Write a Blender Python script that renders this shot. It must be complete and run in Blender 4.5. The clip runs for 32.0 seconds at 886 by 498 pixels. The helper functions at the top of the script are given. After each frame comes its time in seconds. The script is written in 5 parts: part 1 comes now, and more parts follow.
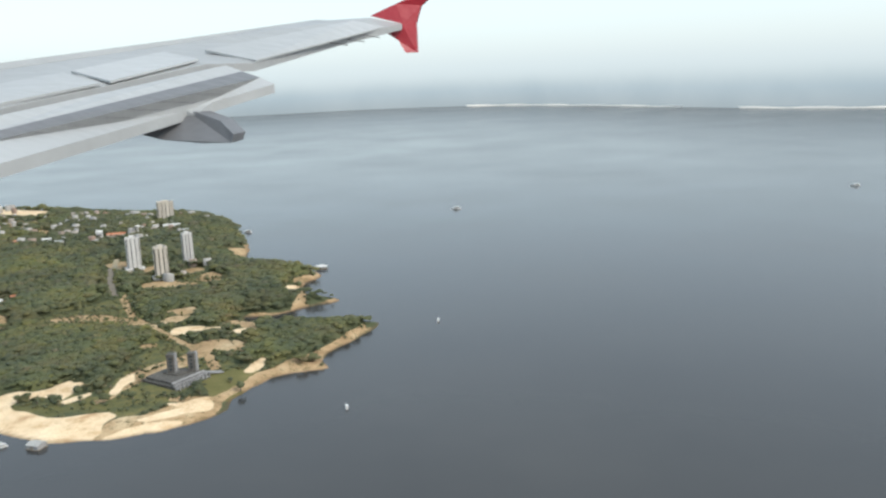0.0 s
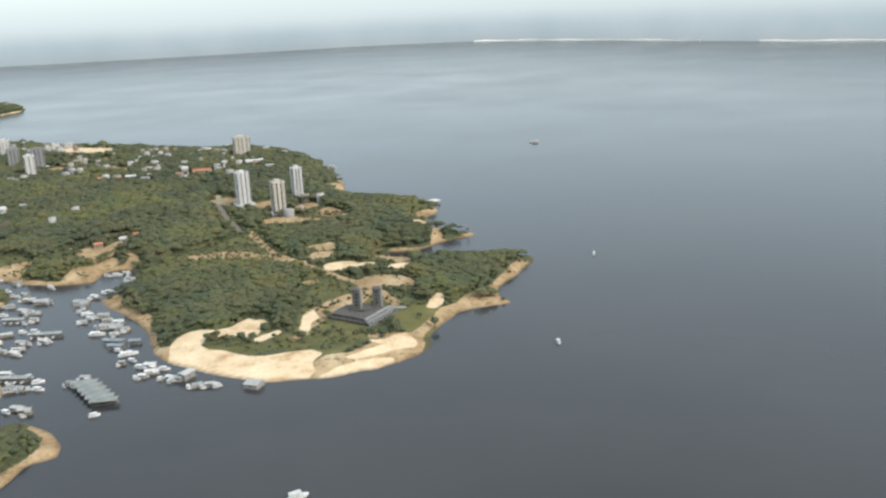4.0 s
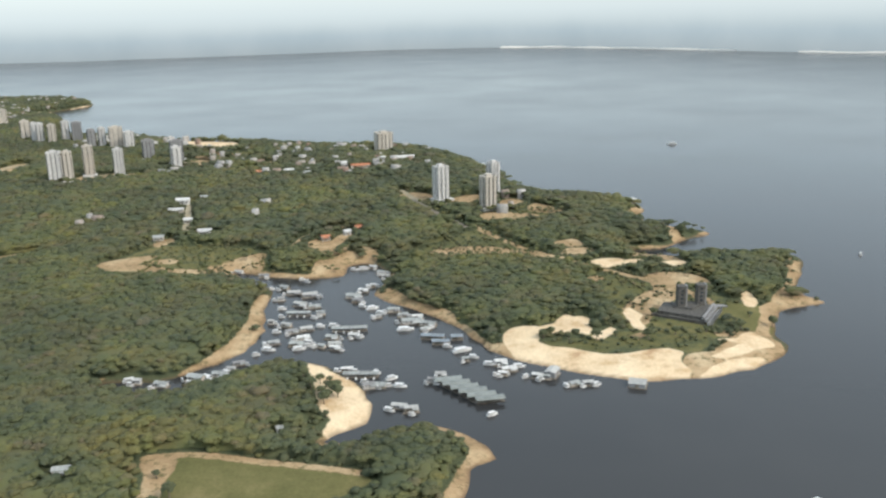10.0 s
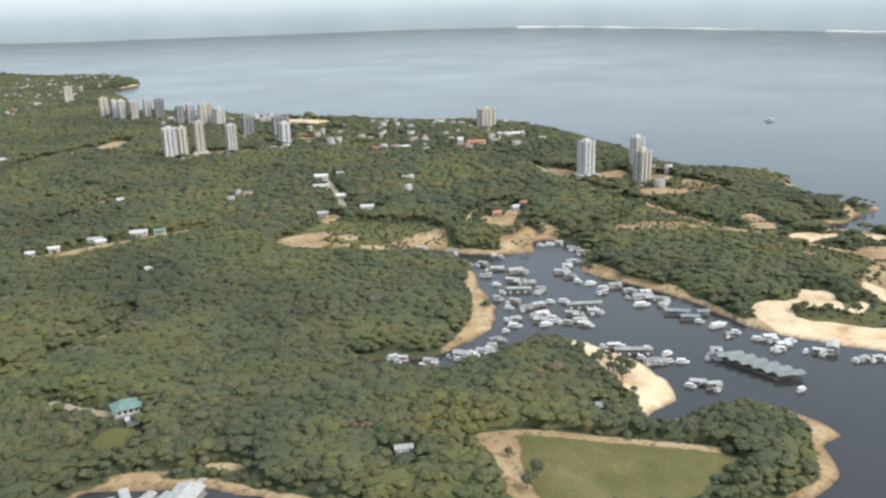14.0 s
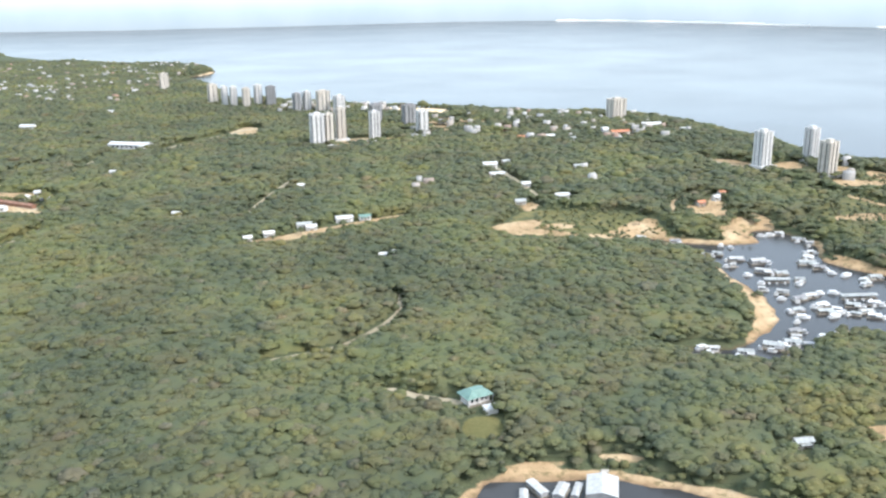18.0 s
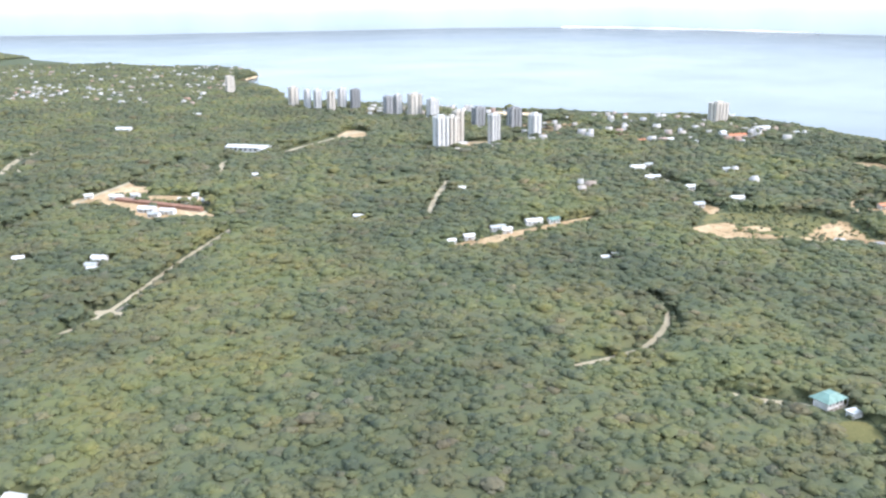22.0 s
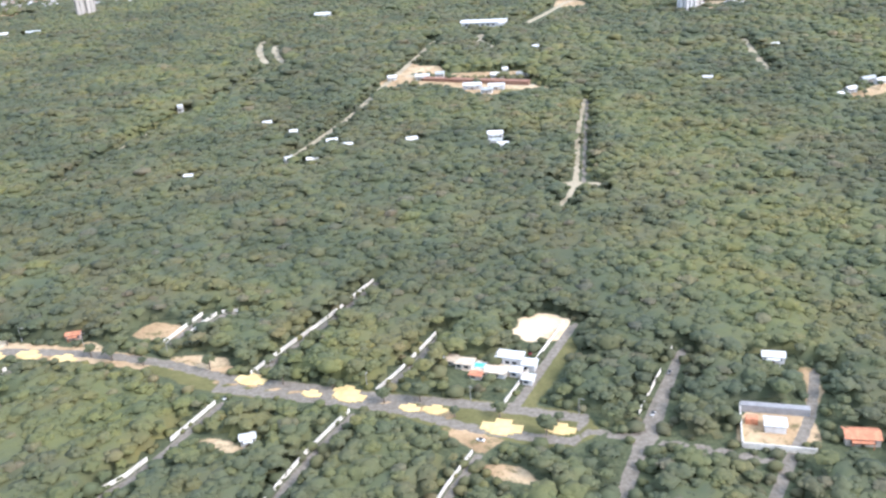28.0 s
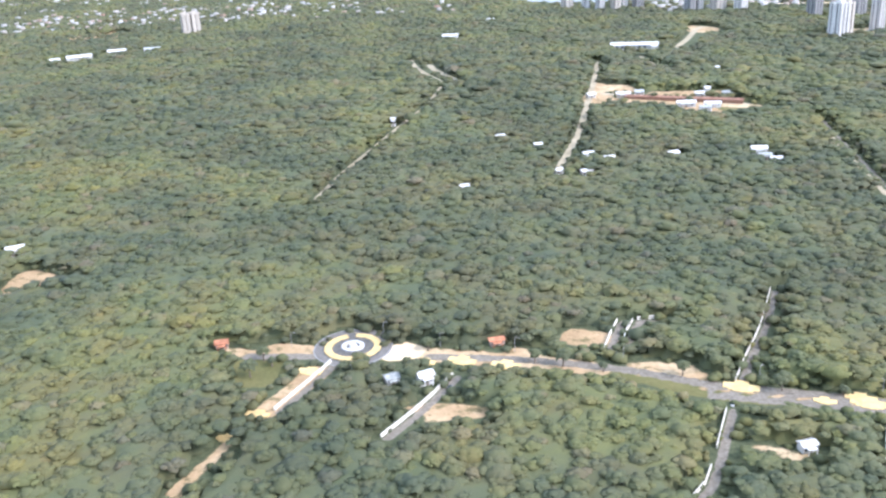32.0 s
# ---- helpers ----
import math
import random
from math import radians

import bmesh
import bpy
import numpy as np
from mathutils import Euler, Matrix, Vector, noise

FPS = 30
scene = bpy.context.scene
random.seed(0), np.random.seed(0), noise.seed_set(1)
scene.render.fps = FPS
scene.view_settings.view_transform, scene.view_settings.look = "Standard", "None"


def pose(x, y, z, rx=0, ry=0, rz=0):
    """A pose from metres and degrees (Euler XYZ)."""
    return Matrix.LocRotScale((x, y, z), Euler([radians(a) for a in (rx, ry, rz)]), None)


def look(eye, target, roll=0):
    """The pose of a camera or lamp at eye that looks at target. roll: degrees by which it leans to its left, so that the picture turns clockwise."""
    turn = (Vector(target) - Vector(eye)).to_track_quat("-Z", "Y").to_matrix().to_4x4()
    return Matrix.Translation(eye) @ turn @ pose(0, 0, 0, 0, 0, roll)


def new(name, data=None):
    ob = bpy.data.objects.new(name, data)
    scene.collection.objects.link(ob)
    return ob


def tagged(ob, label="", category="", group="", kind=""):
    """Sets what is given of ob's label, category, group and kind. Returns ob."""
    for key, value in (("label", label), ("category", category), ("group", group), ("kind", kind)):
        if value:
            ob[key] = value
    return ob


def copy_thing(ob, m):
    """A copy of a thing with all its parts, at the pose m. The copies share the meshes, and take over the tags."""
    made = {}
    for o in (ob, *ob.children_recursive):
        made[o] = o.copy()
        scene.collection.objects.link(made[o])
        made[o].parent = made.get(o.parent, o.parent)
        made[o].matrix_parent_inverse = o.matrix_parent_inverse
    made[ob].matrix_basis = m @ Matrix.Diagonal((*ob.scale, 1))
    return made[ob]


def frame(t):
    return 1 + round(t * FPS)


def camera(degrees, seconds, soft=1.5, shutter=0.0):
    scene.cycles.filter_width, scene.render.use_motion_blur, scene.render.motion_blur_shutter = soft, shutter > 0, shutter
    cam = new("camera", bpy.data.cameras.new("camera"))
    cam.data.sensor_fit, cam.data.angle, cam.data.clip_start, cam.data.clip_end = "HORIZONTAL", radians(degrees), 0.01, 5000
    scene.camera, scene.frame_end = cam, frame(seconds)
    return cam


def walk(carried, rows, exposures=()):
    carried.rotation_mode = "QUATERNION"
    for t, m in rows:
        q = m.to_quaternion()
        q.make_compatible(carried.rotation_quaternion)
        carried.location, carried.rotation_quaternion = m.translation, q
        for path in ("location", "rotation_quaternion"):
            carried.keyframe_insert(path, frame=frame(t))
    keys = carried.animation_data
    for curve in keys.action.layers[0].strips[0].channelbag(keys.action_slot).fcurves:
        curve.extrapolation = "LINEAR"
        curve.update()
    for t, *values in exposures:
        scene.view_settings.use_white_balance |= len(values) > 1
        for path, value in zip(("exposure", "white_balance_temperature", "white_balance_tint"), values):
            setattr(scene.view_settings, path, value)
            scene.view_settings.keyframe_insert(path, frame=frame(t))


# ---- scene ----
cam = camera(53.616, 32.0, soft=2.5)
# seconds, place in metres, yaw, pitch, roll in degrees
ROWS = [
    (0.0, -0.00, 0.00, 169.99, 0.377, -11.439, 2.324),
    (0.5, -14.29, 2.54, 169.41, 0.491, -11.511, 2.624),
    (1.0, -28.63, 5.05, 168.82, 0.533, -11.545, 2.458),
    (1.5, -43.00, 7.52, 168.22, 0.400, -12.161, 2.517),
    (2.0, -57.43, 9.96, 167.61, 0.290, -12.166, 2.431),
    (2.5, -71.89, 12.37, 167.00, 0.485, -13.394, 2.437),
    (4.5, -130.25, 21.71, 164.48, -0.909, -15.590, 2.606),
    (5.0, -144.96, 23.96, 163.84, -0.678, -15.862, 2.672),
    (5.5, -159.72, 26.20, 163.19, -0.590, -16.003, 2.812),
    (6.0, -174.54, 28.40, 162.54, -0.487, -16.123, 2.702),
    (6.5, -189.41, 30.57, 161.90, -0.453, -15.849, 2.708),
    (7.0, -204.34, 32.72, 161.25, -0.572, -15.240, 2.707),
    (7.5, -219.31, 34.84, 160.60, -0.564, -14.889, 2.715),
    (8.0, -234.35, 36.93, 159.95, -0.644, -15.021, 2.711),
    (8.5, -249.44, 39.00, 159.31, -0.716, -15.131, 2.598),
    (9.0, -264.59, 41.05, 158.66, -1.130, -15.151, 2.375),
    (9.5, -279.80, 43.07, 158.02, -1.283, -16.127, 2.185),
    (10.0, -295.07, 45.06, 157.39, -1.391, -14.937, 1.419),
    (10.5, -310.40, 47.03, 156.76, -1.183, -14.597, 1.532),
    (11.0, -325.79, 48.98, 156.13, -1.236, -14.201, 1.445),
    (11.5, -341.25, 50.90, 155.51, -1.347, -14.002, 1.353),
    (12.0, -356.77, 52.81, 154.90, -1.726, -15.061, 0.846),
    (12.5, -372.35, 54.69, 154.30, -1.641, -15.181, 0.609),
    (13.0, -387.99, 56.55, 153.71, -1.644, -14.921, 0.472),
    (13.5, -403.71, 58.38, 153.12, -1.837, -15.276, 0.725),
    (14.0, -419.49, 60.20, 152.55, -2.024, -16.093, 1.386),
    (14.5, -435.34, 62.00, 151.99, -2.276, -15.900, 1.418),
    (16.5, -499.43, 69.01, 149.87, -1.881, -16.211, 0.558),
    (17.0, -515.63, 70.71, 149.38, -1.449, -16.989, 0.585),
    (17.5, -531.91, 72.40, 148.91, -1.330, -17.060, 0.838),
    (18.0, -548.26, 74.08, 148.45, -1.302, -16.468, 0.839),
    (18.5, -564.68, 75.74, 148.01, -1.358, -15.861, 0.829),
    (19.0, -581.18, 77.38, 147.58, -1.459, -15.510, 0.787),
    (19.5, -597.76, 79.01, 147.18, -1.631, -15.600, 0.847),
    (20.0, -614.42, 80.62, 146.80, -1.903, -15.962, 1.043),
    (20.5, -631.15, 82.22, 146.43, -2.029, -16.410, 0.983),
    (21.0, -647.97, 83.80, 146.09, -2.315, -16.571, 0.973),
    (21.5, -664.87, 85.38, 145.78, -2.731, -16.913, 0.343),
    (22.0, -681.84, 86.94, 145.48, -2.719, -16.057, 0.490),
    (22.5, -698.91, 88.49, 145.21, -2.894, -15.758, 0.257),
    (23.0, -716.05, 90.02, 144.97, -2.870, -16.284, 0.766),
    (23.5, -733.28, 91.55, 144.75, -2.600, -17.005, 0.694),
    (24.0, -750.59, 93.06, 144.56, -2.436, -16.838, 0.902),
    (24.5, -767.99, 94.57, 144.39, -2.227, -16.248, 1.037),
    (26.5, -839.12, 100.89, 141.10, -2.135, -20.873, 3.656),
    (27.0, -856.99, 102.56, 140.45, -2.525, -21.113, 3.617),
    (27.5, -874.99, 104.25, 139.82, -2.821, -22.259, 4.252),
    (28.0, -893.12, 105.99, 139.21, -3.106, -23.336, 4.150),
    (28.5, -911.38, 107.79, 138.62, -3.328, -23.759, 3.768),
    (29.0, -929.73, 109.68, 138.05, -3.425, -23.702, 3.524),
    (29.5, -948.16, 111.67, 137.50, -3.569, -23.277, 3.617),
    (30.0, -966.64, 113.74, 136.97, -3.624, -22.971, 3.249),
    (30.5, -985.20, 115.88, 136.46, -3.625, -22.568, 3.133),
    (31.0, -1003.86, 118.06, 135.96, -3.723, -21.960, 3.022),
    (31.5, -1022.62, 120.27, 135.47, -3.831, -21.650, 3.066),
    (32.0, -1041.48, 122.48, 134.99, -4.146, -21.243, 2.985),
]
EXPOSURES = [(0.0, 0.75, 6350, 10), (2.0, 0.77, 6450, 10), (6.0, 0.8, 6400, 10), (9.0, 0.7, 6400, 10), (13.0, 0.76, 6350, 11), (17.0, 1.42, 6100, 12), (20.0, 1.62, 5850, 15), (24.0, 1.8, 5750, 17), (27.0, 1.74, 5650, 19), (29.0, 1.57, 5700, 19), (32.0, 1.74, 5550, 20)]
walk(cam, [(t, pose(x, y, z, 90 + pitch, roll, yaw)) for t, x, y, z, yaw, pitch, roll in ROWS], EXPOSURES)

# ---- world, sun ----
SUN_TO = Vector((0.64, -0.43, 0.68)).normalized()
world = bpy.data.worlds.new("sky")
scene.world = world
world.use_nodes = True
wn = world.node_tree
sky = wn.nodes.new("ShaderNodeTexSky")
sky.sky_type = 'NISHITA'
sky.sun_disc = False
sky.sun_elevation = math.asin(SUN_TO.z)
sky.sun_rotation = math.atan2(SUN_TO.x, SUN_TO.y)
sky.air_density, sky.dust_density, sky.ozone_density = 1.0, 2.0, 1.0
# a hazy white sky: the clear sky's blue under an even veil
veil = wn.nodes.new("ShaderNodeMix")
veil.data_type, veil.blend_type = 'RGBA', 'ADD'
veil.inputs[0].default_value = 1.0
veil.inputs[7].default_value = (7.4, 8.5, 8.8, 1)
wn.links.new(sky.outputs[0], veil.inputs[6])
wn.links.new(veil.outputs[2], wn.nodes["Background"].inputs[0])
wn.nodes["Background"].inputs[1].default_value = 0.05
sun = new("sun", bpy.data.lights.new("sun", 'SUN'))
sun.data.energy, sun.data.angle, sun.data.color = 1.6, radians(24.0), (1.0, 0.91, 0.78)
sun.matrix_world = look((0, 0, 900), Vector((0, 0, 900)) - SUN_TO)


# ---- materials ----
def mat(name, build):
    m = bpy.data.materials.new(name)
    m.use_nodes = True
    nt = m.node_tree
    bsdf = nt.nodes["Principled BSDF"]
    build(nt, bsdf)
    return m


def noise_tex(nt, scale, detail=3.0, rough=0.55, coords="Object"):
    tc = nt.nodes.new("ShaderNodeTexCoord")
    n = nt.nodes.new("ShaderNodeTexNoise")
    n.inputs["Scale"].default_value = scale
    n.inputs["Detail"].default_value = detail
    n.inputs["Roughness"].default_value = rough
    nt.links.new(tc.outputs[coords], n.inputs["Vector"])
    return n


def ramp(nt, src, stops):
    r = nt.nodes.new("ShaderNodeValToRGB")
    els = r.color_ramp.elements
    while len(els) < len(stops):
        els.new(0.5)
    for e, (p, c) in zip(els, stops):
        e.position, e.color = p, (*c, 1)
    nt.links.new(src, r.inputs[0])
    return r.outputs[0]


def mix(nt, fac, a, b, mode='MIX'):
    m = nt.nodes.new("ShaderNodeMix")
    m.data_type, m.blend_type = 'RGBA', mode
    for sock, v in ((m.inputs[0], fac), (m.inputs[6], a), (m.inputs[7], b)):
        if isinstance(v, bpy.types.NodeSocket):
            nt.links.new(v, sock)
        elif isinstance(v, tuple):
            sock.default_value = (*v, 1)
        else:
            sock.default_value = v
    return m.outputs[2]


def bump(nt, bsdf, src, strength, distance):
    b = nt.nodes.new("ShaderNodeBump")
    b.inputs["Strength"].default_value, b.inputs["Distance"].default_value = strength, distance
    nt.links.new(src, b.inputs["Height"])
    nt.links.new(b.outputs[0], bsdf.inputs["Normal"])


def plain(name, col, rough=0.7, metal=0.0, vary=0.12, scale=0.6, grain=6.0):
    """Paint, concrete or metal with blotches, fine grain and a little difference from thing to thing."""
    def build(nt, bsdf):
        a = noise_tex(nt, scale, 4.0)
        b = noise_tex(nt, grain, 2.0)
        dark = tuple(c * (1 - 2.2 * vary) for c in col)
        light = tuple(min(1, c * (1 + vary)) for c in col)
        c1 = ramp(nt, a.outputs[0], [(0.3, dark), (0.62, light)])
        c2 = mix(nt, 0.18, c1, ramp(nt, b.outputs[0], [(0.35, dark), (0.65, light)]))
        info = nt.nodes.new("ShaderNodeObjectInfo")
        hsv = nt.nodes.new("ShaderNodeHueSaturation")
        mr = nt.nodes.new("ShaderNodeMapRange")
        mr.inputs[3].default_value, mr.inputs[4].default_value = 0.86, 1.1
        nt.links.new(info.outputs["Random"], mr.inputs[0])
        nt.links.new(mr.outputs[0], hsv.inputs["Value"])
        nt.links.new(c2, hsv.inputs["Color"])
        nt.links.new(hsv.outputs[0], bsdf.inputs["Base Color"])
        bsdf.inputs["Roughness"].default_value = rough
        bsdf.inputs["Metallic"].default_value = metal
        bump(nt, bsdf, b.outputs[0], 0.25, 0.05)
    return mat(name, build)


def build_leaves(nt, bsdf):
    tone_of = nt.nodes.new("ShaderNodeAttribute")
    tone_of.attribute_name = "tone"
    geo = nt.nodes.new("ShaderNodeNewGeometry")
    big = noise_tex(nt, 0.011, 5.0, 0.62)
    fine = noise_tex(nt, 1.9, 5.0, 0.72)
    tree = ramp(nt, tone_of.outputs["Fac"], [(0.0, (0.089, 0.096, 0.057)), (0.4, (0.096, 0.103, 0.057)), (0.75, (0.106, 0.111, 0.055)), (0.93, (0.119, 0.120, 0.053)), (0.97, (0.124, 0.115, 0.068)), (1.0, (0.132, 0.120, 0.080))])
    tone = ramp(nt, big.outputs[0], [(0.39, (0.80, 0.83, 0.84)), (0.5, (1.0, 1.02, 1.0)), (0.61, (1.24, 1.22, 0.98))])
    stand = noise_tex(nt, 0.045, 3.0, 0.6)
    tone = mix(nt, 1.0, tone, ramp(nt, stand.outputs[0], [(0.38, (0.82, 0.90, 0.94)), (0.5, (1.02, 1.03, 1.0)), (0.64, (1.10, 0.99, 0.96))]), 'MULTIPLY')
    leaf = ramp(nt, fine.outputs[0], [(0.3, (0.88, 0.89, 0.90)), (0.68, (1.12, 1.11, 1.08))])
    mass = ramp(nt, geo.outputs["Random Per Island"], [(0.0, (0.88, 0.89, 0.9)), (1.0, (1.1, 1.1, 1.08))])
    c = mix(nt, 1.0, mix(nt, 1.0, tree, tone, 'MULTIPLY'), leaf, 'MULTIPLY')
    c = mix(nt, 1.0, c, mass, 'MULTIPLY')
    nt.links.new(c, bsdf.inputs["Base Color"])
    bsdf.inputs["Roughness"].default_value = 0.75
    bsdf.inputs["Specular IOR Level"].default_value = 0.25
    bump(nt, bsdf, fine.outputs[0], 0.22, 0.35)
    # thin leaves let part of the light through
    thin = nt.nodes.new("ShaderNodeBsdfTranslucent")
    nt.links.new(c, thin.inputs["Color"])
    both = nt.nodes.new("ShaderNodeMixShader")
    both.inputs[0].default_value = 0.18
    nt.links.new(bsdf.outputs[0], both.inputs[1])
    nt.links.new(thin.outputs[0], both.inputs[2])
    nt.links.new(both.outputs[0], nt.nodes["Material Output"].inputs[0])


def build_ground(nt, bsdf):
    def attr(n):
        a = nt.nodes.new("ShaderNodeAttribute")
        a.attribute_name = n
        return a.outputs["Fac"]
    edge = noise_tex(nt, 0.16, 5.0, 0.65)
    patch = noise_tex(nt, 0.05, 5.0, 0.6)
    fine = noise_tex(nt, 0.9, 4.0, 0.6)

    def mask(name, width=0.7, lo=0.42, hi=0.6):
        add = nt.nodes.new("ShaderNodeMath")
        add.operation = 'MULTIPLY_ADD'
        sub = nt.nodes.new("ShaderNodeMath")
        sub.operation = 'SUBTRACT'
        nt.links.new(edge.outputs[0], sub.inputs[0])
        sub.inputs[1].default_value = 0.5
        nt.links.new(sub.outputs[0], add.inputs[0])
        add.inputs[1].default_value = width
        nt.links.new(attr(name), add.inputs[2])
        mr = nt.nodes.new("ShaderNodeMapRange")
        mr.interpolation_type = 'SMOOTHSTEP'
        mr.inputs[1].default_value, mr.inputs[2].default_value = lo, hi
        nt.links.new(add.outputs[0], mr.inputs[0])
        return mr.outputs[0]
    forest = ramp(nt, fine.outputs[0], [(0.3, (0.060, 0.074, 0.042)), (0.7, (0.098, 0.112, 0.060))])
    grass = ramp(nt, patch.outputs[0], [(0.3, (0.10, 0.103, 0.04)), (0.55, (0.148, 0.14, 0.058)), (0.75, (0.21, 0.182, 0.085))])
    dirt = ramp(nt, patch.outputs[0], [(0.3, (0.26, 0.18, 0.10)), (0.5, (0.42, 0.30, 0.175)), (0.7, (0.54, 0.43, 0.28))])
    sand = ramp(nt, patch.outputs[0], [(0.28, (0.44, 0.29, 0.17)), (0.42, (0.69, 0.55, 0.37)), (0.75, (0.79, 0.67, 0.49))])
    streak = noise_tex(nt, 0.085, 6.0, 0.7)
    sand = mix(nt, 1.0, sand, ramp(nt, streak.outputs[0], [(0.34, (0.76, 0.66, 0.55)), (0.46, (0.96, 0.93, 0.9)), (0.6, (1.06, 1.05, 1.03))]), 'MULTIPLY')
    road = ramp(nt, fine.outputs[0], [(0.3, (0.165, 0.15, 0.125)), (0.7, (0.235, 0.21, 0.175))])
    spots = noise_tex(nt, 0.28, 5.0, 0.7)
    shrub = ramp(nt, spots.outputs[0], [(0.52, (0, 0, 0)), (0.64, (0.85, 0.85, 0.85))])
    c = mix(nt, mask("grass"), forest, grass)
    c = mix(nt, mask("dirt"), c, mix(nt, shrub, dirt, (0.12, 0.11, 0.05)))
    track = ramp(nt, patch.outputs[0], [(0.3, (0.25, 0.22, 0.15)), (0.55, (0.38, 0.335, 0.24)), (0.75, (0.46, 0.41, 0.31))])
    c = mix(nt, mask("track", 0.4), c, track)
    c = mix(nt, mask("sand", 0.5), c, sand)
    c = mix(nt, mask("road", 0.15, 0.45, 0.55), c, road)
    wet = attr("wet")
    c = mix(nt, wet, c, (0.12, 0.075, 0.045))
    dusty = ramp(nt, fine.outputs[0], [(0.25, (0.8, 0.78, 0.75)), (0.7, (1.08, 1.07, 1.05))])
    c = mix(nt, 1.0, c, dusty, 'MULTIPLY')
    nt.links.new(c, bsdf.inputs["Base Color"])
    bsdf.inputs["Roughness"].default_value = 0.92
    bsdf.inputs["Specular IOR Level"].default_value = 0.15
    bump(nt, bsdf, fine.outputs[0], 0.6, 0.35)


def build_water(nt, bsdf):
    a = noise_tex(nt, 0.35, 4.0, 0.6)
    wide = noise_tex(nt, 0.004, 4.0, 0.55)
    c = ramp(nt, wide.outputs[0], [(0.3, (0.034, 0.035, 0.036)), (0.7, (0.052, 0.052, 0.051))])
    nt.links.new(c, bsdf.inputs["Base Color"])
    r = nt.nodes.new("ShaderNodeMapRange")
    r.inputs[3].default_value, r.inputs[4].default_value = 0.08, 0.27
    nt.links.new(wide.outputs[0], r.inputs[0])
    nt.links.new(r.outputs[0], bsdf.inputs["Roughness"])
    bsdf.inputs["IOR"].default_value = 1.333
    bump(nt, bsdf, a.outputs[0], 0.14, 0.2)


M_LEAF = mat("leaves", build_leaves)
M_GROUND = mat("ground", build_ground)
M_WATER = mat("river_water", build_water)
M_WHITE = plain("white_render", (0.56, 0.55, 0.53), 0.75)
M_CREAM = plain("cream_render", (0.50, 0.46, 0.40), 0.8)
M_PINK = plain("salmon_render", (0.42, 0.32, 0.27), 0.8)
M_GREY = plain("grey_concrete", (0.26, 0.26, 0.26), 0.85)
M_DARK = plain("dark_concrete", (0.13, 0.125, 0.12), 0.9, vary=0.25)
M_RUIN = plain("weathered_brown_concrete", (0.10, 0.095, 0.085), 0.9, vary=0.25)
M_YARD = plain("cream_paving", (0.55, 0.46, 0.34), 0.85, vary=0.15)
M_TIN_P = plain("pale_grey_sheet_roof", (0.42, 0.42, 0.40), 0.6, vary=0.12)
M_GLASS = plain("dark_window_glass", (0.035, 0.045, 0.055), 0.12, vary=0.2)
M_TIN = plain("weathered_tin_roof", (0.36, 0.375, 0.36), 0.55, 0.1, vary=0.2)
M_SHED = plain("ribbed_grey_green_sheet", (0.23, 0.25, 0.235), 0.6, vary=0.15)
M_TIN_W = plain("white_tin_roof", (0.58, 0.58, 0.56), 0.5, 0.0, vary=0.1)
M_BLUE = plain("blue_tarpaulin", (0.25, 0.29, 0.325), 0.65, vary=0.2)
M_TEAL = plain("teal_roof", (0.16, 0.27, 0.23), 0.6)
M_TILE = plain("clay_roof_tile", (0.45, 0.19, 0.10), 0.85, vary=0.2)
M_RUST = plain("rust_brown_sheet", (0.25, 0.135, 0.09), 0.85, vary=0.2)
M_TIMBER = plain("grey_timber", (0.22, 0.19, 0.15), 0.85, vary=0.25)
M_HULL = plain("white_boat_paint", (0.76, 0.76, 0.74), 0.35)
M_RED = plain("red_paint", (0.30, 0.018, 0.03), 0.4)
M_WING = plain("pale_grey_wing_paint", (0.36, 0.375, 0.38), 0.45, vary=0.05)
M_WING_D = plain("grey_wing_panel", (0.15, 0.155, 0.165), 0.5, vary=0.06)
M_BARK = plain("bark", (0.16, 0.13, 0.10), 0.9)
M_POOL = plain("pool_water", (0.10, 0.42, 0.46), 0.08)
M_YELLOW = plain("pale_yellow_sand_fill", (0.62, 0.46, 0.20), 0.9)
M_SANDBAR = plain("far_sand", (0.85, 0.82, 0.76), 0.9)
M_WALL = plain("pale_boundary_wall", (0.64, 0.61, 0.54), 0.85, vary=0.15)
M_ASPHALT = plain("asphalt", (0.145, 0.135, 0.12), 0.9)


# ---- mesh helpers ----
def arrays_mesh(name, verts, faces):
    me = bpy.data.meshes.new(name)
    faces = np.asarray(faces, dtype=np.int32)
    n, k = faces.shape
    me.vertices.add(len(verts))
    me.vertices.foreach_set("co", np.asarray(verts, dtype=np.float32).ravel())
    me.loops.add(n * k)
    me.loops.foreach_set("vertex_index", faces.ravel())
    me.polygons.add(n)
    me.polygons.foreach_set("loop_start", np.arange(n, dtype=np.int32) * k)
    me.update(calc_edges=True)
    return me


def part(name, bm, material, parent=None, label=""):
    """Links a bmesh as one mesh object under a thing or a part."""
    me = bpy.data.meshes.new(name)
    bm.to_mesh(me)
    bm.free()
    me.materials.append(material)
    ob = new(name, me)
    if parent is not None:
        ob.parent = parent
    if label:
        tagged(ob, label)
    return ob


def thing(name, x, y, z, turn=0.0, label="", category="", group="", kind=""):
    ob = new(name)
    ob.empty_display_size = 1.0
    ob.matrix_basis = pose(x, y, z, 0, 0, turn)
    return tagged(ob, label, category, group, kind)


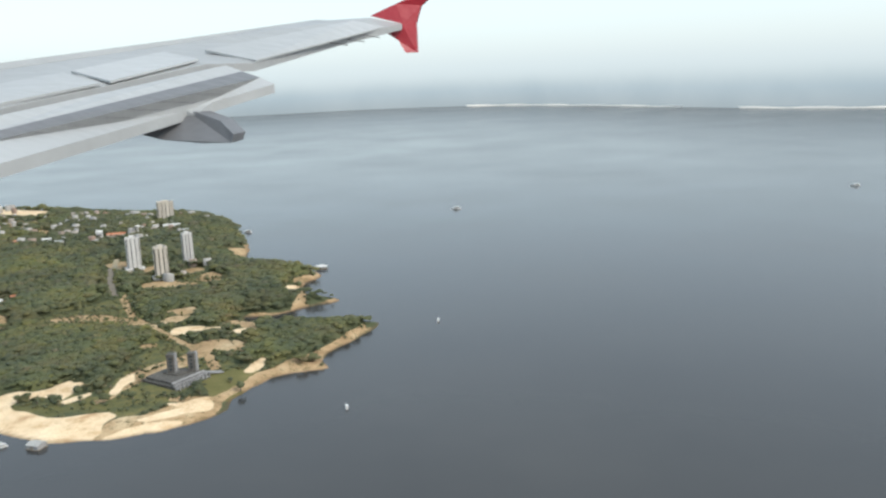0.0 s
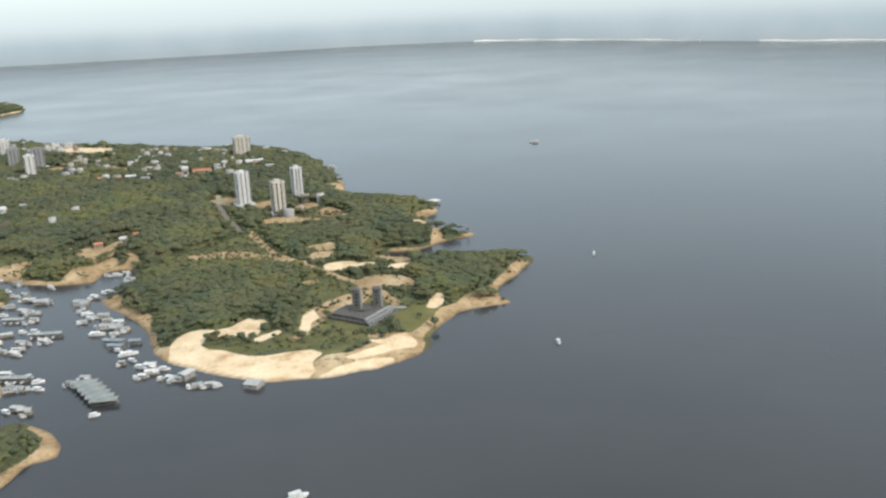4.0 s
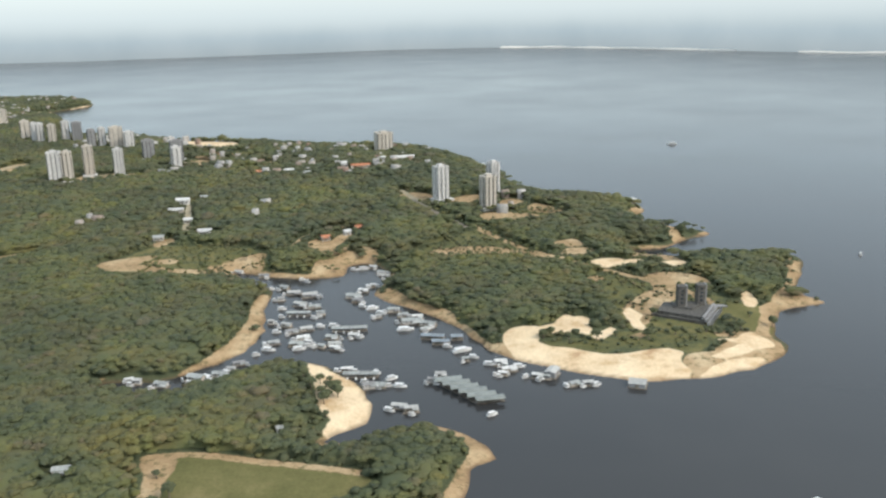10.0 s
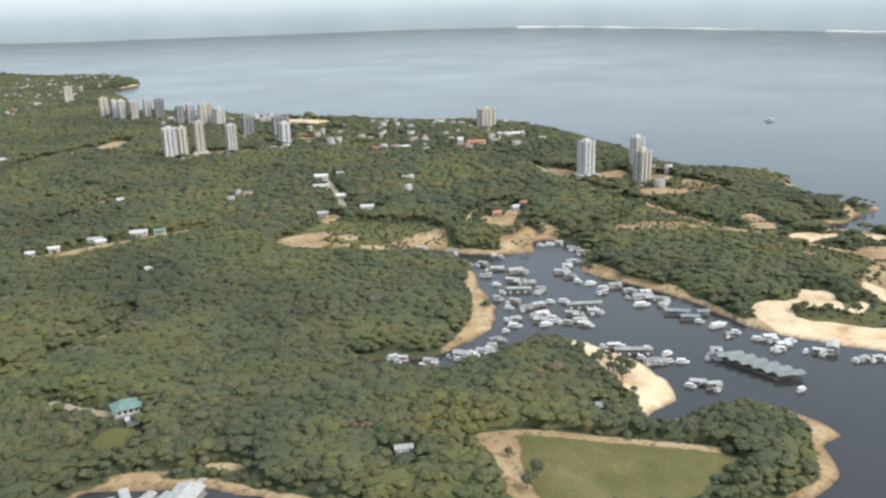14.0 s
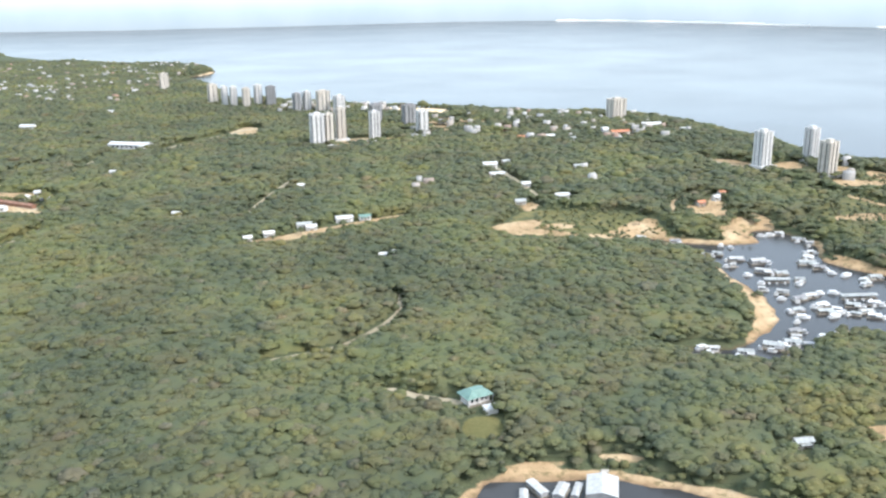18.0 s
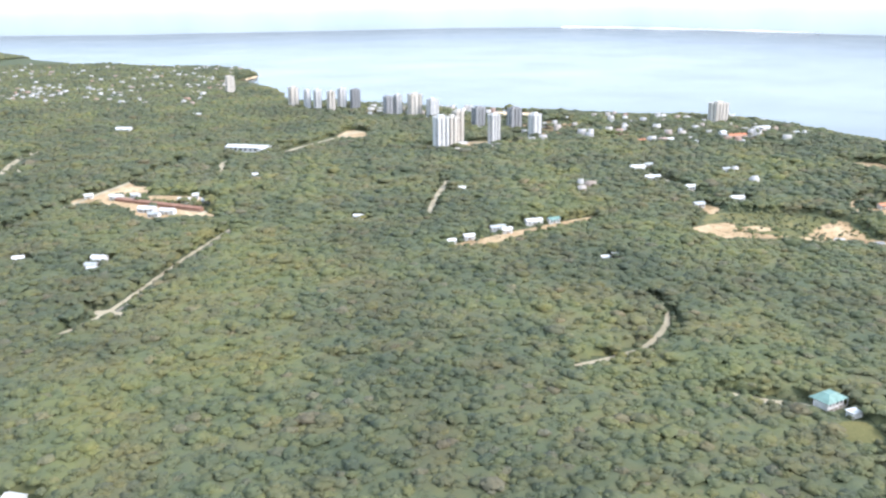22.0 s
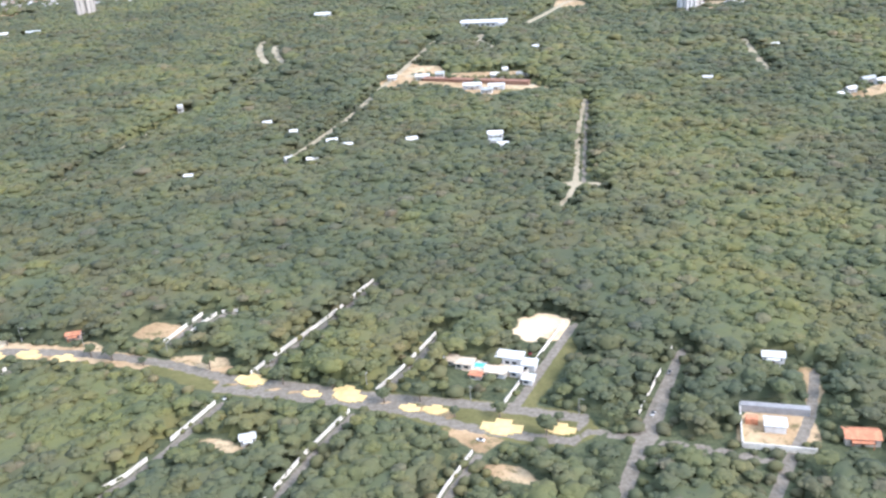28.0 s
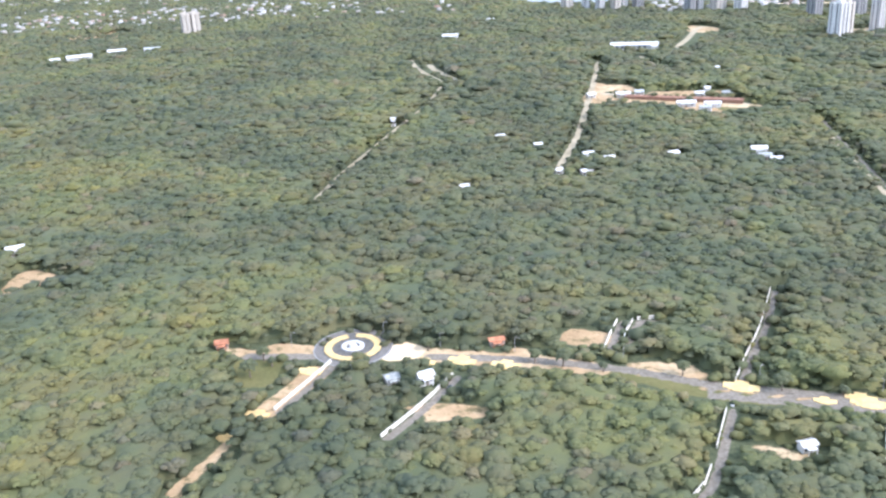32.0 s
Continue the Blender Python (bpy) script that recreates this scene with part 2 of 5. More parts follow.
def box(bm, x0, y0, z0, x1, y1, z1, bevel=0.0):
    r = bmesh.ops.create_cube(bm, size=1.0, matrix=Matrix.LocRotScale(((x0 + x1) / 2, (y0 + y1) / 2, (z0 + z1) / 2), None, (abs(x1 - x0), abs(y1 - y0), abs(z1 - z0))))
    if bevel:
        es = list({e for v in r["verts"] for e in v.link_edges})
        bmesh.ops.bevel(bm, geom=es, offset=bevel, segments=1, affect='EDGES')
    return bm


def boxes(*bs, bevel=0.0):
    bm = bmesh.new()
    for b in bs:
        box(bm, *b, bevel=bevel)
    return bm


def prism(points, z0, z1, taper=1.0):
    """An upright prism over an outline in the plan."""
    bm = bmesh.new()
    cx = sum(p[0] for p in points) / len(points)
    cy = sum(p[1] for p in points) / len(points)
    lo = [bm.verts.new((x, y, z0)) for x, y in points]
    hi = [bm.verts.new((cx + (x - cx) * taper, cy + (y - cy) * taper, z1)) for x, y in points]
    n = len(points)
    bm.faces.new(lo[::-1])
    bm.faces.new(hi)
    for i in range(n):
        bm.faces.new((lo[i], lo[(i + 1) % n], hi[(i + 1) % n], hi[i]))
    bmesh.ops.recalc_face_normals(bm, faces=bm.faces)
    return bm


def slab(corners, thick):
    """A flat panel through four corners, with thickness below it."""
    bm = bmesh.new()
    hi = [bm.verts.new(c) for c in corners]
    lo = [bm.verts.new((c[0], c[1], c[2] - thick)) for c in corners]
    bm.faces.new(hi)
    bm.faces.new(lo[::-1])
    n = len(corners)
    for i in range(n):
        bm.faces.new((hi[i], lo[i], lo[(i + 1) % n], hi[(i + 1) % n]))
    bmesh.ops.recalc_face_normals(bm, faces=bm.faces)
    return bm


# ---- plan ----
NORTH_SHORE = [(-2600, 3300), (-1900, 2700), (-1500, 2250), (-1208, 1985), (-1050, 1935), (-958, 1832), (-1000, 1668), (-985, 1610), (-930, 1590), (-868, 1470), (-840, 1350), (-790, 1285), (-713, 1258), (-608, 1209), (-510, 1166), (-416, 1128), (-340, 1110), (-282, 1060), (-246, 985), (-212, 880), (-205, 825), (-184, 790), (-150, 776), (-118, 748)]
POINT_SHORE = [(-128, 715), (-120, 680), (-92, 656), (-114, 640), (-138, 618), (-157, 617), (-150, 602), (-137, 597), (-92, 592), (-57, 591), (-61, 567), (-81, 528), (-84, 510), (-78, 496), (-101, 489), (-114, 475), (-124, 450), (-127, 428), (-150, 410), (-176, 401), (-203, 400), (-228, 410), (-248, 424), (-262, 436), (-271, 450), (-277, 467), (-290, 490), (-305, 507), (-323, 527), (-327, 545), (-318, 570)]
INLET_SHORE = [(-330, 600), (-346, 600), (-349, 576), (-369, 573), (-391, 577), (-421, 591), (-404, 566), (-388, 545), (-388, 512), (-382, 480), (-388, 449), (-402, 430), (-420, 416), (-446, 417), (-425, 404), (-410, 400), (-395, 412), (-370, 431), (-358, 435), (-344, 427), (-330, 408), (-321, 385), (-322, 367), (-334, 358), (-338, 352), (-315, 355), (-297, 365), (-284, 355), (-275, 345), (-272, 334), (-281, 328), (-286, 308)]
SOUTH_SHORE = [(-308, 292), (-350, 276), (-410, 284), (-440, 293), (-464, 305), (-473, 310), (-481, 312), (-489, 316), (-507, 317), (-514, 316), (-524, 317), (-531, 317), (-536, 309), (-545, 285), (-580, 180), (-640, 0), (-900, -400), (-1500, -3000), (-4800, -3000), (-4800, 4200)]
FAR_SHORE = [(-4900, 4300), (-2200, 4000), (-1500, 4100), (-900, 4260), (-300, 4420), (250, 4250), (650, 3780), (950, 3300), (1250, 2950), (1700, 2700), (2600, 2500), (5200, 2300)]
ZONES = [
    ('sand', [(-1050, 369), (-1047, 376), (-1042, 379), (-1035, 373), (-1038, 367), (-1045, 366)]),
    ('sand', [(-869, 350), (-862, 355), (-858, 360), (-848, 354), (-855, 341), (-864, 342)]),
    ('dirt', [(-538, 305), (-533, 316), (-527, 320), (-513, 321), (-502, 321), (-487, 319), (-474, 313), (-456, 306), (-460, 297), (-471, 302), (-483, 306), (-490, 310), (-507, 311), (-525, 311), (-530, 310), (-535, 303)]),
    ('sand', [(-1053, 369), (-1051, 375), (-1045, 377), (-1040, 371), (-1041, 366), (-1047, 366)]),
    ('sand', [(-194, 571), (-184, 577), (-172, 576), (-179, 557), (-190, 557)]),
    ('sand', [(-152, 558), (-151, 567), (-136, 569), (-137, 558)]),
    ('sand', [(-174, 564), (-172, 573), (-161, 574), (-162, 564)]),
    ('sand', [(-127, 487), (-121, 508), (-117, 508), (-117, 493), (-124, 484)]),
    ('sand', [(-193, 453), (-194, 479), (-190, 484), (-185, 472), (-188, 466), (-188, 451)]),
    ('sand', [(-224, 471), (-218, 467), (-214, 457), (-217, 449), (-221, 450)]),
    ('sand', [(-139, 684), (-133, 700), (-125, 689), (-131, 673)]),
    ('sand', [(-217, 446), (-204, 458), (-202, 454), (-212, 442)]),
    ('sand', [(-158, 438), (-144, 440), (-135, 442), (-133, 436), (-149, 434)]),
    ('sand', [(-214, 464), (-212, 468), (-216, 475), (-221, 474), (-224, 479), (-229, 473), (-232, 466), (-240, 463), (-248, 466), (-254, 464), (-259, 457), (-260, 448), (-258, 439), (-256, 430), (-251, 422), (-245, 417), (-237, 410), (-226, 402), (-209, 397), (-196, 397), (-183, 397), (-179, 406), (-181, 416), (-177, 424), (-183, 429), (-193, 428), (-206, 425), (-214, 426), (-222, 430), (-229, 435), (-238, 438), (-243, 444), (-241, 450), (-236, 453), (-228, 452), (-221, 455)]),
    ('sand', [(-179, 399), (-168, 401), (-156, 406), (-148, 410), (-141, 416), (-143, 420), (-155, 417), (-166, 412)]),
    ('sand', [(-168, 418), (-152, 430), (-144, 437), (-147, 441), (-137, 449), (-132, 441), (-132, 431), (-141, 427), (-151, 421), (-160, 417)]),
    ('dirt', [(-184, 397), (-168, 399), (-148, 407), (-134, 417), (-129, 426), (-127, 436), (-132, 449), (-143, 447), (-164, 425), (-177, 422)]),
    ('sand', [(-356, 432), (-342, 422), (-329, 406), (-321, 385), (-320, 367), (-327, 356), (-335, 353), (-339, 358), (-336, 368), (-342, 377), (-344, 388), (-347, 401), (-350, 413)]),
    ('sand', [(-1010, 1666), (-979, 1723), (-954, 1837), (-943, 1772), (-962, 1625), (-995, 1584)]),
    ('sand', [(-628, 1200), (-578, 1166), (-532, 1138), (-520, 1095), (-564, 1111), (-607, 1141)]),
    ('sand', [(-865, 359), (-849, 355), (-850, 347), (-853, 341), (-859, 342), (-865, 353)]),
    ('sand', [(-1047, 372), (-1043, 374), (-1040, 371), (-1041, 366), (-1049, 367)]),
    ('dirt', [(-634, 916), (-576, 931), (-579, 897), (-630, 873)]),
    ('dirt', [(-541, 1060), (-491, 1038), (-450, 959), (-474, 908), (-518, 944), (-552, 988)]),
    ('dirt', [(-139, 435), (-131, 428), (-127, 450), (-116, 473), (-102, 486), (-83, 491), (-85, 504), (-83, 525), (-66, 558), (-65, 578), (-79, 548), (-92, 521), (-104, 504), (-119, 480), (-132, 455)]),
    ('dirt', [(-369, 570), (-345, 566), (-347, 591), (-329, 605), (-335, 623), (-367, 628), (-367, 600)]),
    ('dirt', [(-323, 534), (-303, 505), (-283, 480), (-284, 496), (-302, 515), (-320, 542)]),
    ('dirt', [(-390, 540), (-388, 511), (-387, 475), (-388, 447), (-402, 427), (-409, 417), (-411, 423), (-406, 432), (-397, 455), (-393, 484), (-395, 512), (-395, 537)]),
    ('dirt', [(-296, 363), (-284, 356), (-275, 346), (-271, 334), (-280, 327), (-285, 305), (-293, 306), (-286, 327), (-282, 339), (-285, 349)]),
    ('dirt', [(-402, 336), (-389, 336), (-388, 315), (-387, 305), (-384, 297), (-394, 298), (-396, 320)]),
    ('dirt', [(-402, 338), (-375, 338), (-317, 322), (-319, 319), (-376, 334), (-401, 335)]),
    ('dirt', [(-1101, 383), (-1074, 375), (-1073, 371), (-1100, 377)]),
    ('dirt', [(-1087, 341), (-1079, 354), (-1073, 367), (-1064, 364), (-1074, 347), (-1082, 337)]),
    ('dirt', [(-1038, 333), (-1034, 338), (-1027, 338), (-1023, 332), (-1027, 330), (-1036, 329)]),
    ('dirt', [(-1051, 357), (-1048, 358), (-1045, 354), (-1048, 352)]),
    ('dirt', [(-994, 370), (-990, 377), (-976, 372), (-976, 366), (-988, 366)]),
    ('dirt', [(-888, 295), (-877, 293), (-881, 288), (-884, 287)]),
    ('dirt', [(-992, 372), (-989, 379), (-976, 373), (-974, 366), (-985, 366)]),
    ('dirt', [(-812, 297), (-799, 292), (-798, 287), (-800, 280), (-820, 282)]),
    ('dirt', [(-793, 315), (-788, 312), (-791, 299), (-797, 292), (-798, 293), (-793, 305)]),
    ('dirt', [(-1039, 329), (-1034, 338), (-1020, 334), (-1022, 329), (-1031, 329)]),
    ('dirt', [(-1199, 450), (-1195, 469), (-1167, 452), (-1171, 450), (-1189, 445), (-1196, 441)]),
    ('dirt', [(-1104, 306), (-1100, 314), (-1094, 324), (-1090, 330), (-1090, 328), (-1092, 320), (-1097, 312), (-1099, 304)]),
    ('dirt', [(-1425, 1200), (-1418, 1275), (-1362, 1275), (-1342, 1205), (-1368, 1178)]),
    ('dirt', [(-958, 307), (-945, 301), (-942, 298), (-949, 298), (-958, 305)]),
    ('dirt', [(-884, 282), (-874, 281), (-870, 275), (-880, 276)]),
    ('dirt', [(-1045, 338), (-1028, 338), (-1023, 331), (-1038, 332)]),
    ('bare', [(-502, 588), (-482, 593), (-454, 583), (-435, 582), (-433, 573), (-470, 578), (-496, 580)]),
    ('bare', [(-438, 592), (-423, 599), (-408, 610), (-401, 589), (-418, 579), (-431, 579)]),
    ('bare', [(-480, 598), (-466, 604), (-453, 596), (-469, 593)]),
    ('bare', [(-488, 638), (-479, 654), (-472, 644), (-482, 632)]),
    ('bare', [(-429, 600), (-406, 614), (-403, 601), (-420, 587)]),
    ('bare', [(-654, 576), (-636, 589), (-607, 607), (-559, 633), (-561, 626), (-604, 599), (-626, 581), (-643, 575)]),
    ('bare', [(-914, 702), (-897, 720), (-889, 707), (-906, 685)]),
    ('bare', [(-895, 744), (-871, 739), (-870, 717), (-887, 719)]),
    ('bare', [(-861, 713), (-812, 699), (-811, 691), (-860, 699)]),
    ('bare', [(-867, 674), (-845, 679), (-836, 646), (-853, 651)]),
    ('bare', [(-747, 965), (-737, 1006), (-718, 983), (-722, 958)]),
    ('bare', [(-504, 603), (-475, 613), (-487, 589), (-507, 588)]),
    ('bare', [(-496, 326), (-492, 329), (-485, 328), (-480, 325), (-480, 323), (-489, 324)]),
    ('bare', [(-527, 322), (-520, 325), (-503, 325), (-504, 323), (-520, 321)]),
    ('bare', [(-1041, 369), (-1028, 365), (-1016, 361), (-1017, 358), (-1030, 362), (-1042, 365)]),
    ('bare', [(-978, 349), (-969, 348), (-957, 344), (-954, 340), (-961, 340), (-975, 345)]),
    ('bare', [(-1010, 369), (-1006, 369), (-999, 361), (-1005, 359)]),
    ('bare', [(-977, 353), (-958, 349), (-955, 342), (-972, 344)]),
    ('bare', [(-893, 300), (-882, 297), (-880, 290), (-884, 289), (-891, 296)]),
    ('bare', [(-884, 284), (-873, 280), (-870, 273), (-879, 276)]),
    ('bare', [(-194, 481), (-181, 500), (-169, 517), (-168, 536), (-159, 544), (-142, 541), (-134, 530), (-135, 519), (-146, 521), (-157, 512), (-161, 497), (-171, 482), (-180, 472), (-185, 460), (-191, 456), (-189, 473)]),
    ('bare', [(-154, 518), (-150, 512), (-142, 490), (-146, 486), (-152, 501), (-155, 507)]),
    ('bare', [(-166, 516), (-159, 517), (-159, 502), (-164, 502)]),
    ('bare', [(-118, 488), (-105, 496), (-98, 487), (-101, 469), (-116, 468), (-122, 475)]),
    ('bare', [(-204, 535), (-194, 540), (-192, 531), (-201, 528)]),
    ('bare', [(-205, 614), (-196, 624), (-191, 609), (-202, 606)]),
    ('bare', [(-209, 590), (-202, 604), (-188, 600), (-194, 588), (-205, 583)]),
    ('bare', [(-164, 584), (-159, 599), (-145, 599), (-137, 580), (-139, 565), (-149, 574), (-158, 583)]),
    ('bare', [(-135, 620), (-121, 633), (-109, 639), (-93, 650), (-95, 638), (-114, 622), (-130, 610), (-138, 608)]),
    ('bare', [(-124, 630), (-122, 663), (-118, 665), (-115, 635)]),
    ('bare', [(-137, 720), (-124, 736), (-118, 714), (-133, 705)]),
    ('bare', [(-199, 444), (-188, 452), (-187, 449), (-195, 440)]),
    ('bare', [(-158, 447), (-135, 448), (-132, 439), (-144, 439), (-155, 441)]),
    ('bare', [(-257, 696), (-244, 704), (-212, 694), (-213, 684), (-234, 681), (-251, 681)]),
    ('bare', [(-237, 738), (-226, 746), (-217, 738), (-220, 726), (-234, 725)]),
    ('bare', [(-216, 718), (-207, 728), (-191, 705), (-195, 695), (-214, 702)]),
    ('bare', [(-226, 847), (-209, 872), (-202, 830), (-207, 821), (-221, 840)]),
    ('bare', [(-295, 604), (-276, 610), (-254, 609), (-235, 598), (-223, 590), (-208, 579), (-225, 581), (-254, 593), (-284, 595)]),
    ('bare', [(-213, 616), (-194, 627), (-192, 613), (-208, 610)]),
    ('bare', [(-210, 589), (-193, 605), (-185, 598), (-195, 589)]),
    ('bare', [(-319, 777), (-302, 788), (-287, 765), (-301, 755)]),
    ('bare', [(-275, 754), (-254, 767), (-249, 745), (-268, 736)]),
    ('bare', [(-378, 627), (-374, 641), (-364, 635), (-353, 658), (-348, 645), (-359, 624), (-373, 618)]),
    ('bare', [(-286, 471), (-272, 450), (-256, 445), (-253, 427), (-262, 423), (-273, 439)]),
    ('bare', [(-332, 536), (-310, 519), (-294, 500), (-291, 490), (-308, 502), (-326, 520)]),
    ('scrub', [(-314, 605), (-284, 619), (-257, 629), (-238, 609), (-223, 591), (-254, 588), (-291, 591)]),
    ('scrub', [(-500, 580), (-495, 619), (-478, 636), (-437, 630), (-406, 617), (-394, 560), (-431, 565)]),
    ('scrub', [(-197, 537), (-176, 534), (-158, 514), (-138, 506), (-125, 479), (-144, 468), (-158, 445), (-185, 448), (-196, 442), (-199, 467)]),
    ('scrub', [(-222, 460), (-197, 453), (-159, 454), (-138, 453), (-134, 444), (-155, 439), (-171, 420), (-182, 423), (-200, 428), (-217, 430)]),
    ('scrub', [(-247, 444), (-230, 448), (-212, 444), (-210, 423), (-227, 428), (-243, 435)]),
    ('scrub', [(-300, 609), (-282, 623), (-243, 615), (-227, 589), (-256, 590), (-290, 592)]),
    ('scrub', [(-278, 632), (-256, 659), (-240, 615), (-257, 607), (-276, 610)]),
    ('scrub', [(-229, 701), (-206, 716), (-182, 692), (-209, 683)]),
    ('grass', [(-1055, 373), (-1005, 361), (-957, 339), (-908, 321), (-854, 301), (-859, 287), (-884, 295), (-906, 308), (-931, 319), (-958, 329), (-1003, 356), (-1053, 367)]),
    ('grass', [(-148, 477), (-122, 491), (-112, 475), (-120, 449), (-134, 447), (-140, 458)]),
    ('grass', [(-391, 334), (-376, 335), (-319, 320), (-331, 302), (-341, 294), (-384, 297), (-388, 312)]),
    ('bare', [(-890, 700), (-812, 659), (-812, 648), (-890, 689)]),
    ('grass', [(-830, 636), (-816, 649), (-820, 666), (-835, 659)]),
    ('grass', [(-638, 570), (-629, 570), (-622, 591), (-632, 593)]),
    ('grass', [(-861, 658), (-837, 638), (-815, 658), (-822, 673), (-849, 679)]),
    ('grass', [(-1097, 373), (-1082, 372), (-1079, 364), (-1083, 355), (-1092, 356)]),
    ('grass', [(-852, 343), (-848, 341), (-867, 306), (-871, 307)]),
    ('grass', [(-874, 306), (-855, 298), (-858, 294), (-875, 301)]),
    ('grass', [(-537, 352), (-525, 353), (-524, 341), (-536, 340)]),
]
LANES = [
    ('dirt', 5, [(-258, 654), (-239, 615), (-228, 597), (-209, 576), (-186, 548), (-170, 531), (-159, 518), (-144, 494)]),
    ('dirt', 4, [(-260, 663), (-242, 622), (-225, 590), (-208, 579)]),
    ('dirt', 3, [(-388, 620), (-381, 649), (-367, 662), (-354, 669)]),
    ('track', 4, [(-472, 672), (-479, 706), (-491, 760)]),
    ('track', 1.4, [(-564, 484), (-562, 459), (-573, 436), (-586, 420), (-599, 413), (-614, 407)]),
    ('track', 4, [(-788, 884), (-767, 919), (-738, 979), (-726, 993)]),
    ('track', 4, [(-827, 788), (-834, 826), (-829, 852)]),
    ('track', 4, [(-988, 784), (-1001, 838), (-1005, 875)]),
    ('track', 4, [(-1002, 789), (-1016, 852), (-1020, 908)]),
    ('track', 4, [(-894, 716), (-867, 697), (-840, 678), (-815, 661)]),
    ('track', 3, [(-666, 645), (-659, 690), (-648, 740)]),
    ('track', 1.2, [(-1002, 773), (-1021, 704), (-1043, 644), (-1067, 581), (-1082, 530)]),
    ('track', 2.6, [(-870, 832), (-894, 747), (-920, 660), (-936, 610), (-960, 546)]),
    ('bare', 9, [(-903, 697), (-890, 748)]),
    ('track', 2.5, [(-564, 377), (-551, 370), (-538, 365)]),
    ('track', 3, [(-317, 799), (-301, 755), (-277, 738)]),
    ('track', 1.2, [(-790, 618), (-806, 556), (-822, 482), (-834, 455)]),
    ('track', 4, [(-827, 482), (-813, 478)]),
    ('road', 2.2, [(-788, 618), (-802, 556), (-818, 482)]),
    ('road', 5, [(-307, 758), (-286, 703), (-266, 660)]),
    ('road', 4, [(-1035, 367), (-1005, 360), (-975, 348), (-957, 337), (-931, 327), (-909, 318), (-889, 312), (-855, 299)]),
    ('road', 4, [(-1093, 376), (-1081, 374), (-1067, 372)]),
    ('road', 3.6, [(-958, 331), (-931, 321), (-905, 311), (-883, 298), (-859, 289)]),
    ('road', 2.4, [(-911, 396), (-926, 369), (-939, 349), (-947, 336)]),
    ('road', 2.4, [(-955, 322), (-964, 305), (-972, 291), (-978, 285)]),
    ('road', 2.4, [(-890, 352), (-901, 332), (-909, 320)]),
    ('road', 2.5, [(-916, 311), (-926, 294), (-935, 275)]),
    ('road', 2.8, [(-848, 350), (-859, 331), (-873, 306)]),
    ('road', 2.5, [(-884, 287), (-891, 275), (-894, 269)]),
    ('road', 2.8, [(-820, 328), (-838, 297), (-847, 279), (-855, 264)]),
    ('road', 2.5, [(-1027, 353), (-1038, 336), (-1049, 322)]),
    ('road', 2.5, [(-1064, 367), (-1071, 354), (-1079, 340)]),
    ('road', 2.8, [(-821, 327), (-832, 305), (-838, 292), (-845, 281), (-854, 263)]),
    ('road', 2.8, [(-788, 311), (-798, 291), (-809, 276), (-821, 259)]),
    ('road', 2.4, [(-970, 380), (-975, 370), (-979, 361)]),
    ('road', 2.4, [(-957, 379), (-965, 379), (-972, 365)]),
    ('road', 2.8, [(-857, 294), (-843, 288), (-825, 280), (-814, 274)]),
    ('bare', 9, [(-1084, 379), (-1075, 377)]),
    ('bare', 8, [(-1038, 370), (-1016, 363), (-1000, 357), (-985, 351)]),
    ('bare', 4, [(-958, 336), (-938, 328), (-915, 317), (-890, 306)]),
]
# towers: x, y, width, depth, height, turn, wall, accent
TOWERS = [
    (-818, 1208, 11, 10, 26, 24, "cream", 2), (-799, 1190, 7, 8, 25, 20, "white", 1), (-785, 1176, 8, 8, 26, 22, "white", 2), (-768, 1170, 9, 9, 25, 18, "cream", 2),
    (-756, 1184, 9, 9, 27, 24, "white", 2), (-739, 1177, 11, 9, 26, 16, "grey", 3), (-698, 1114, 9, 9, 24, 24, "grey", 2), (-687, 1119, 8, 9, 25, 24, "white", 2),
    (-667, 1110, 15, 10, 26, 20, "cream", 3), (-647, 1096, 11, 10, 21, 26, "white", 3), (-647, 878, 12, 12, 30, 18, "white", 3), (-637, 884, 8, 9, 29, 18, "cream", 2),
    (-629, 916, 9, 9, 30, 18, "cream", 2), (-601, 1018, 12, 10, 21, 22, "grey", 3), (-596, 906, 9, 9, 28, 20, "white", 3), (-565, 1000, 13, 10, 22, 18, "grey", 3),
    (-551, 948, 10, 9, 23, 24, "white", 2), (-341, 1022, 18, 12, 22, 22, "cream", 4), (-930, 1388, 12, 10, 25, 20, "cream", 2), (-1269, 1181, 10, 9, 26, 20, "cream", 2), (-1259, 1187, 10, 9, 26, 20, "cream", 2),
    (-283, 752, 11, 9, 28, 24, "white", 3), (-247, 716, 10.5, 9, 26, 24, "cream", 3), (-239, 765, 8.5, 8, 27, 24, "white", 3),
]
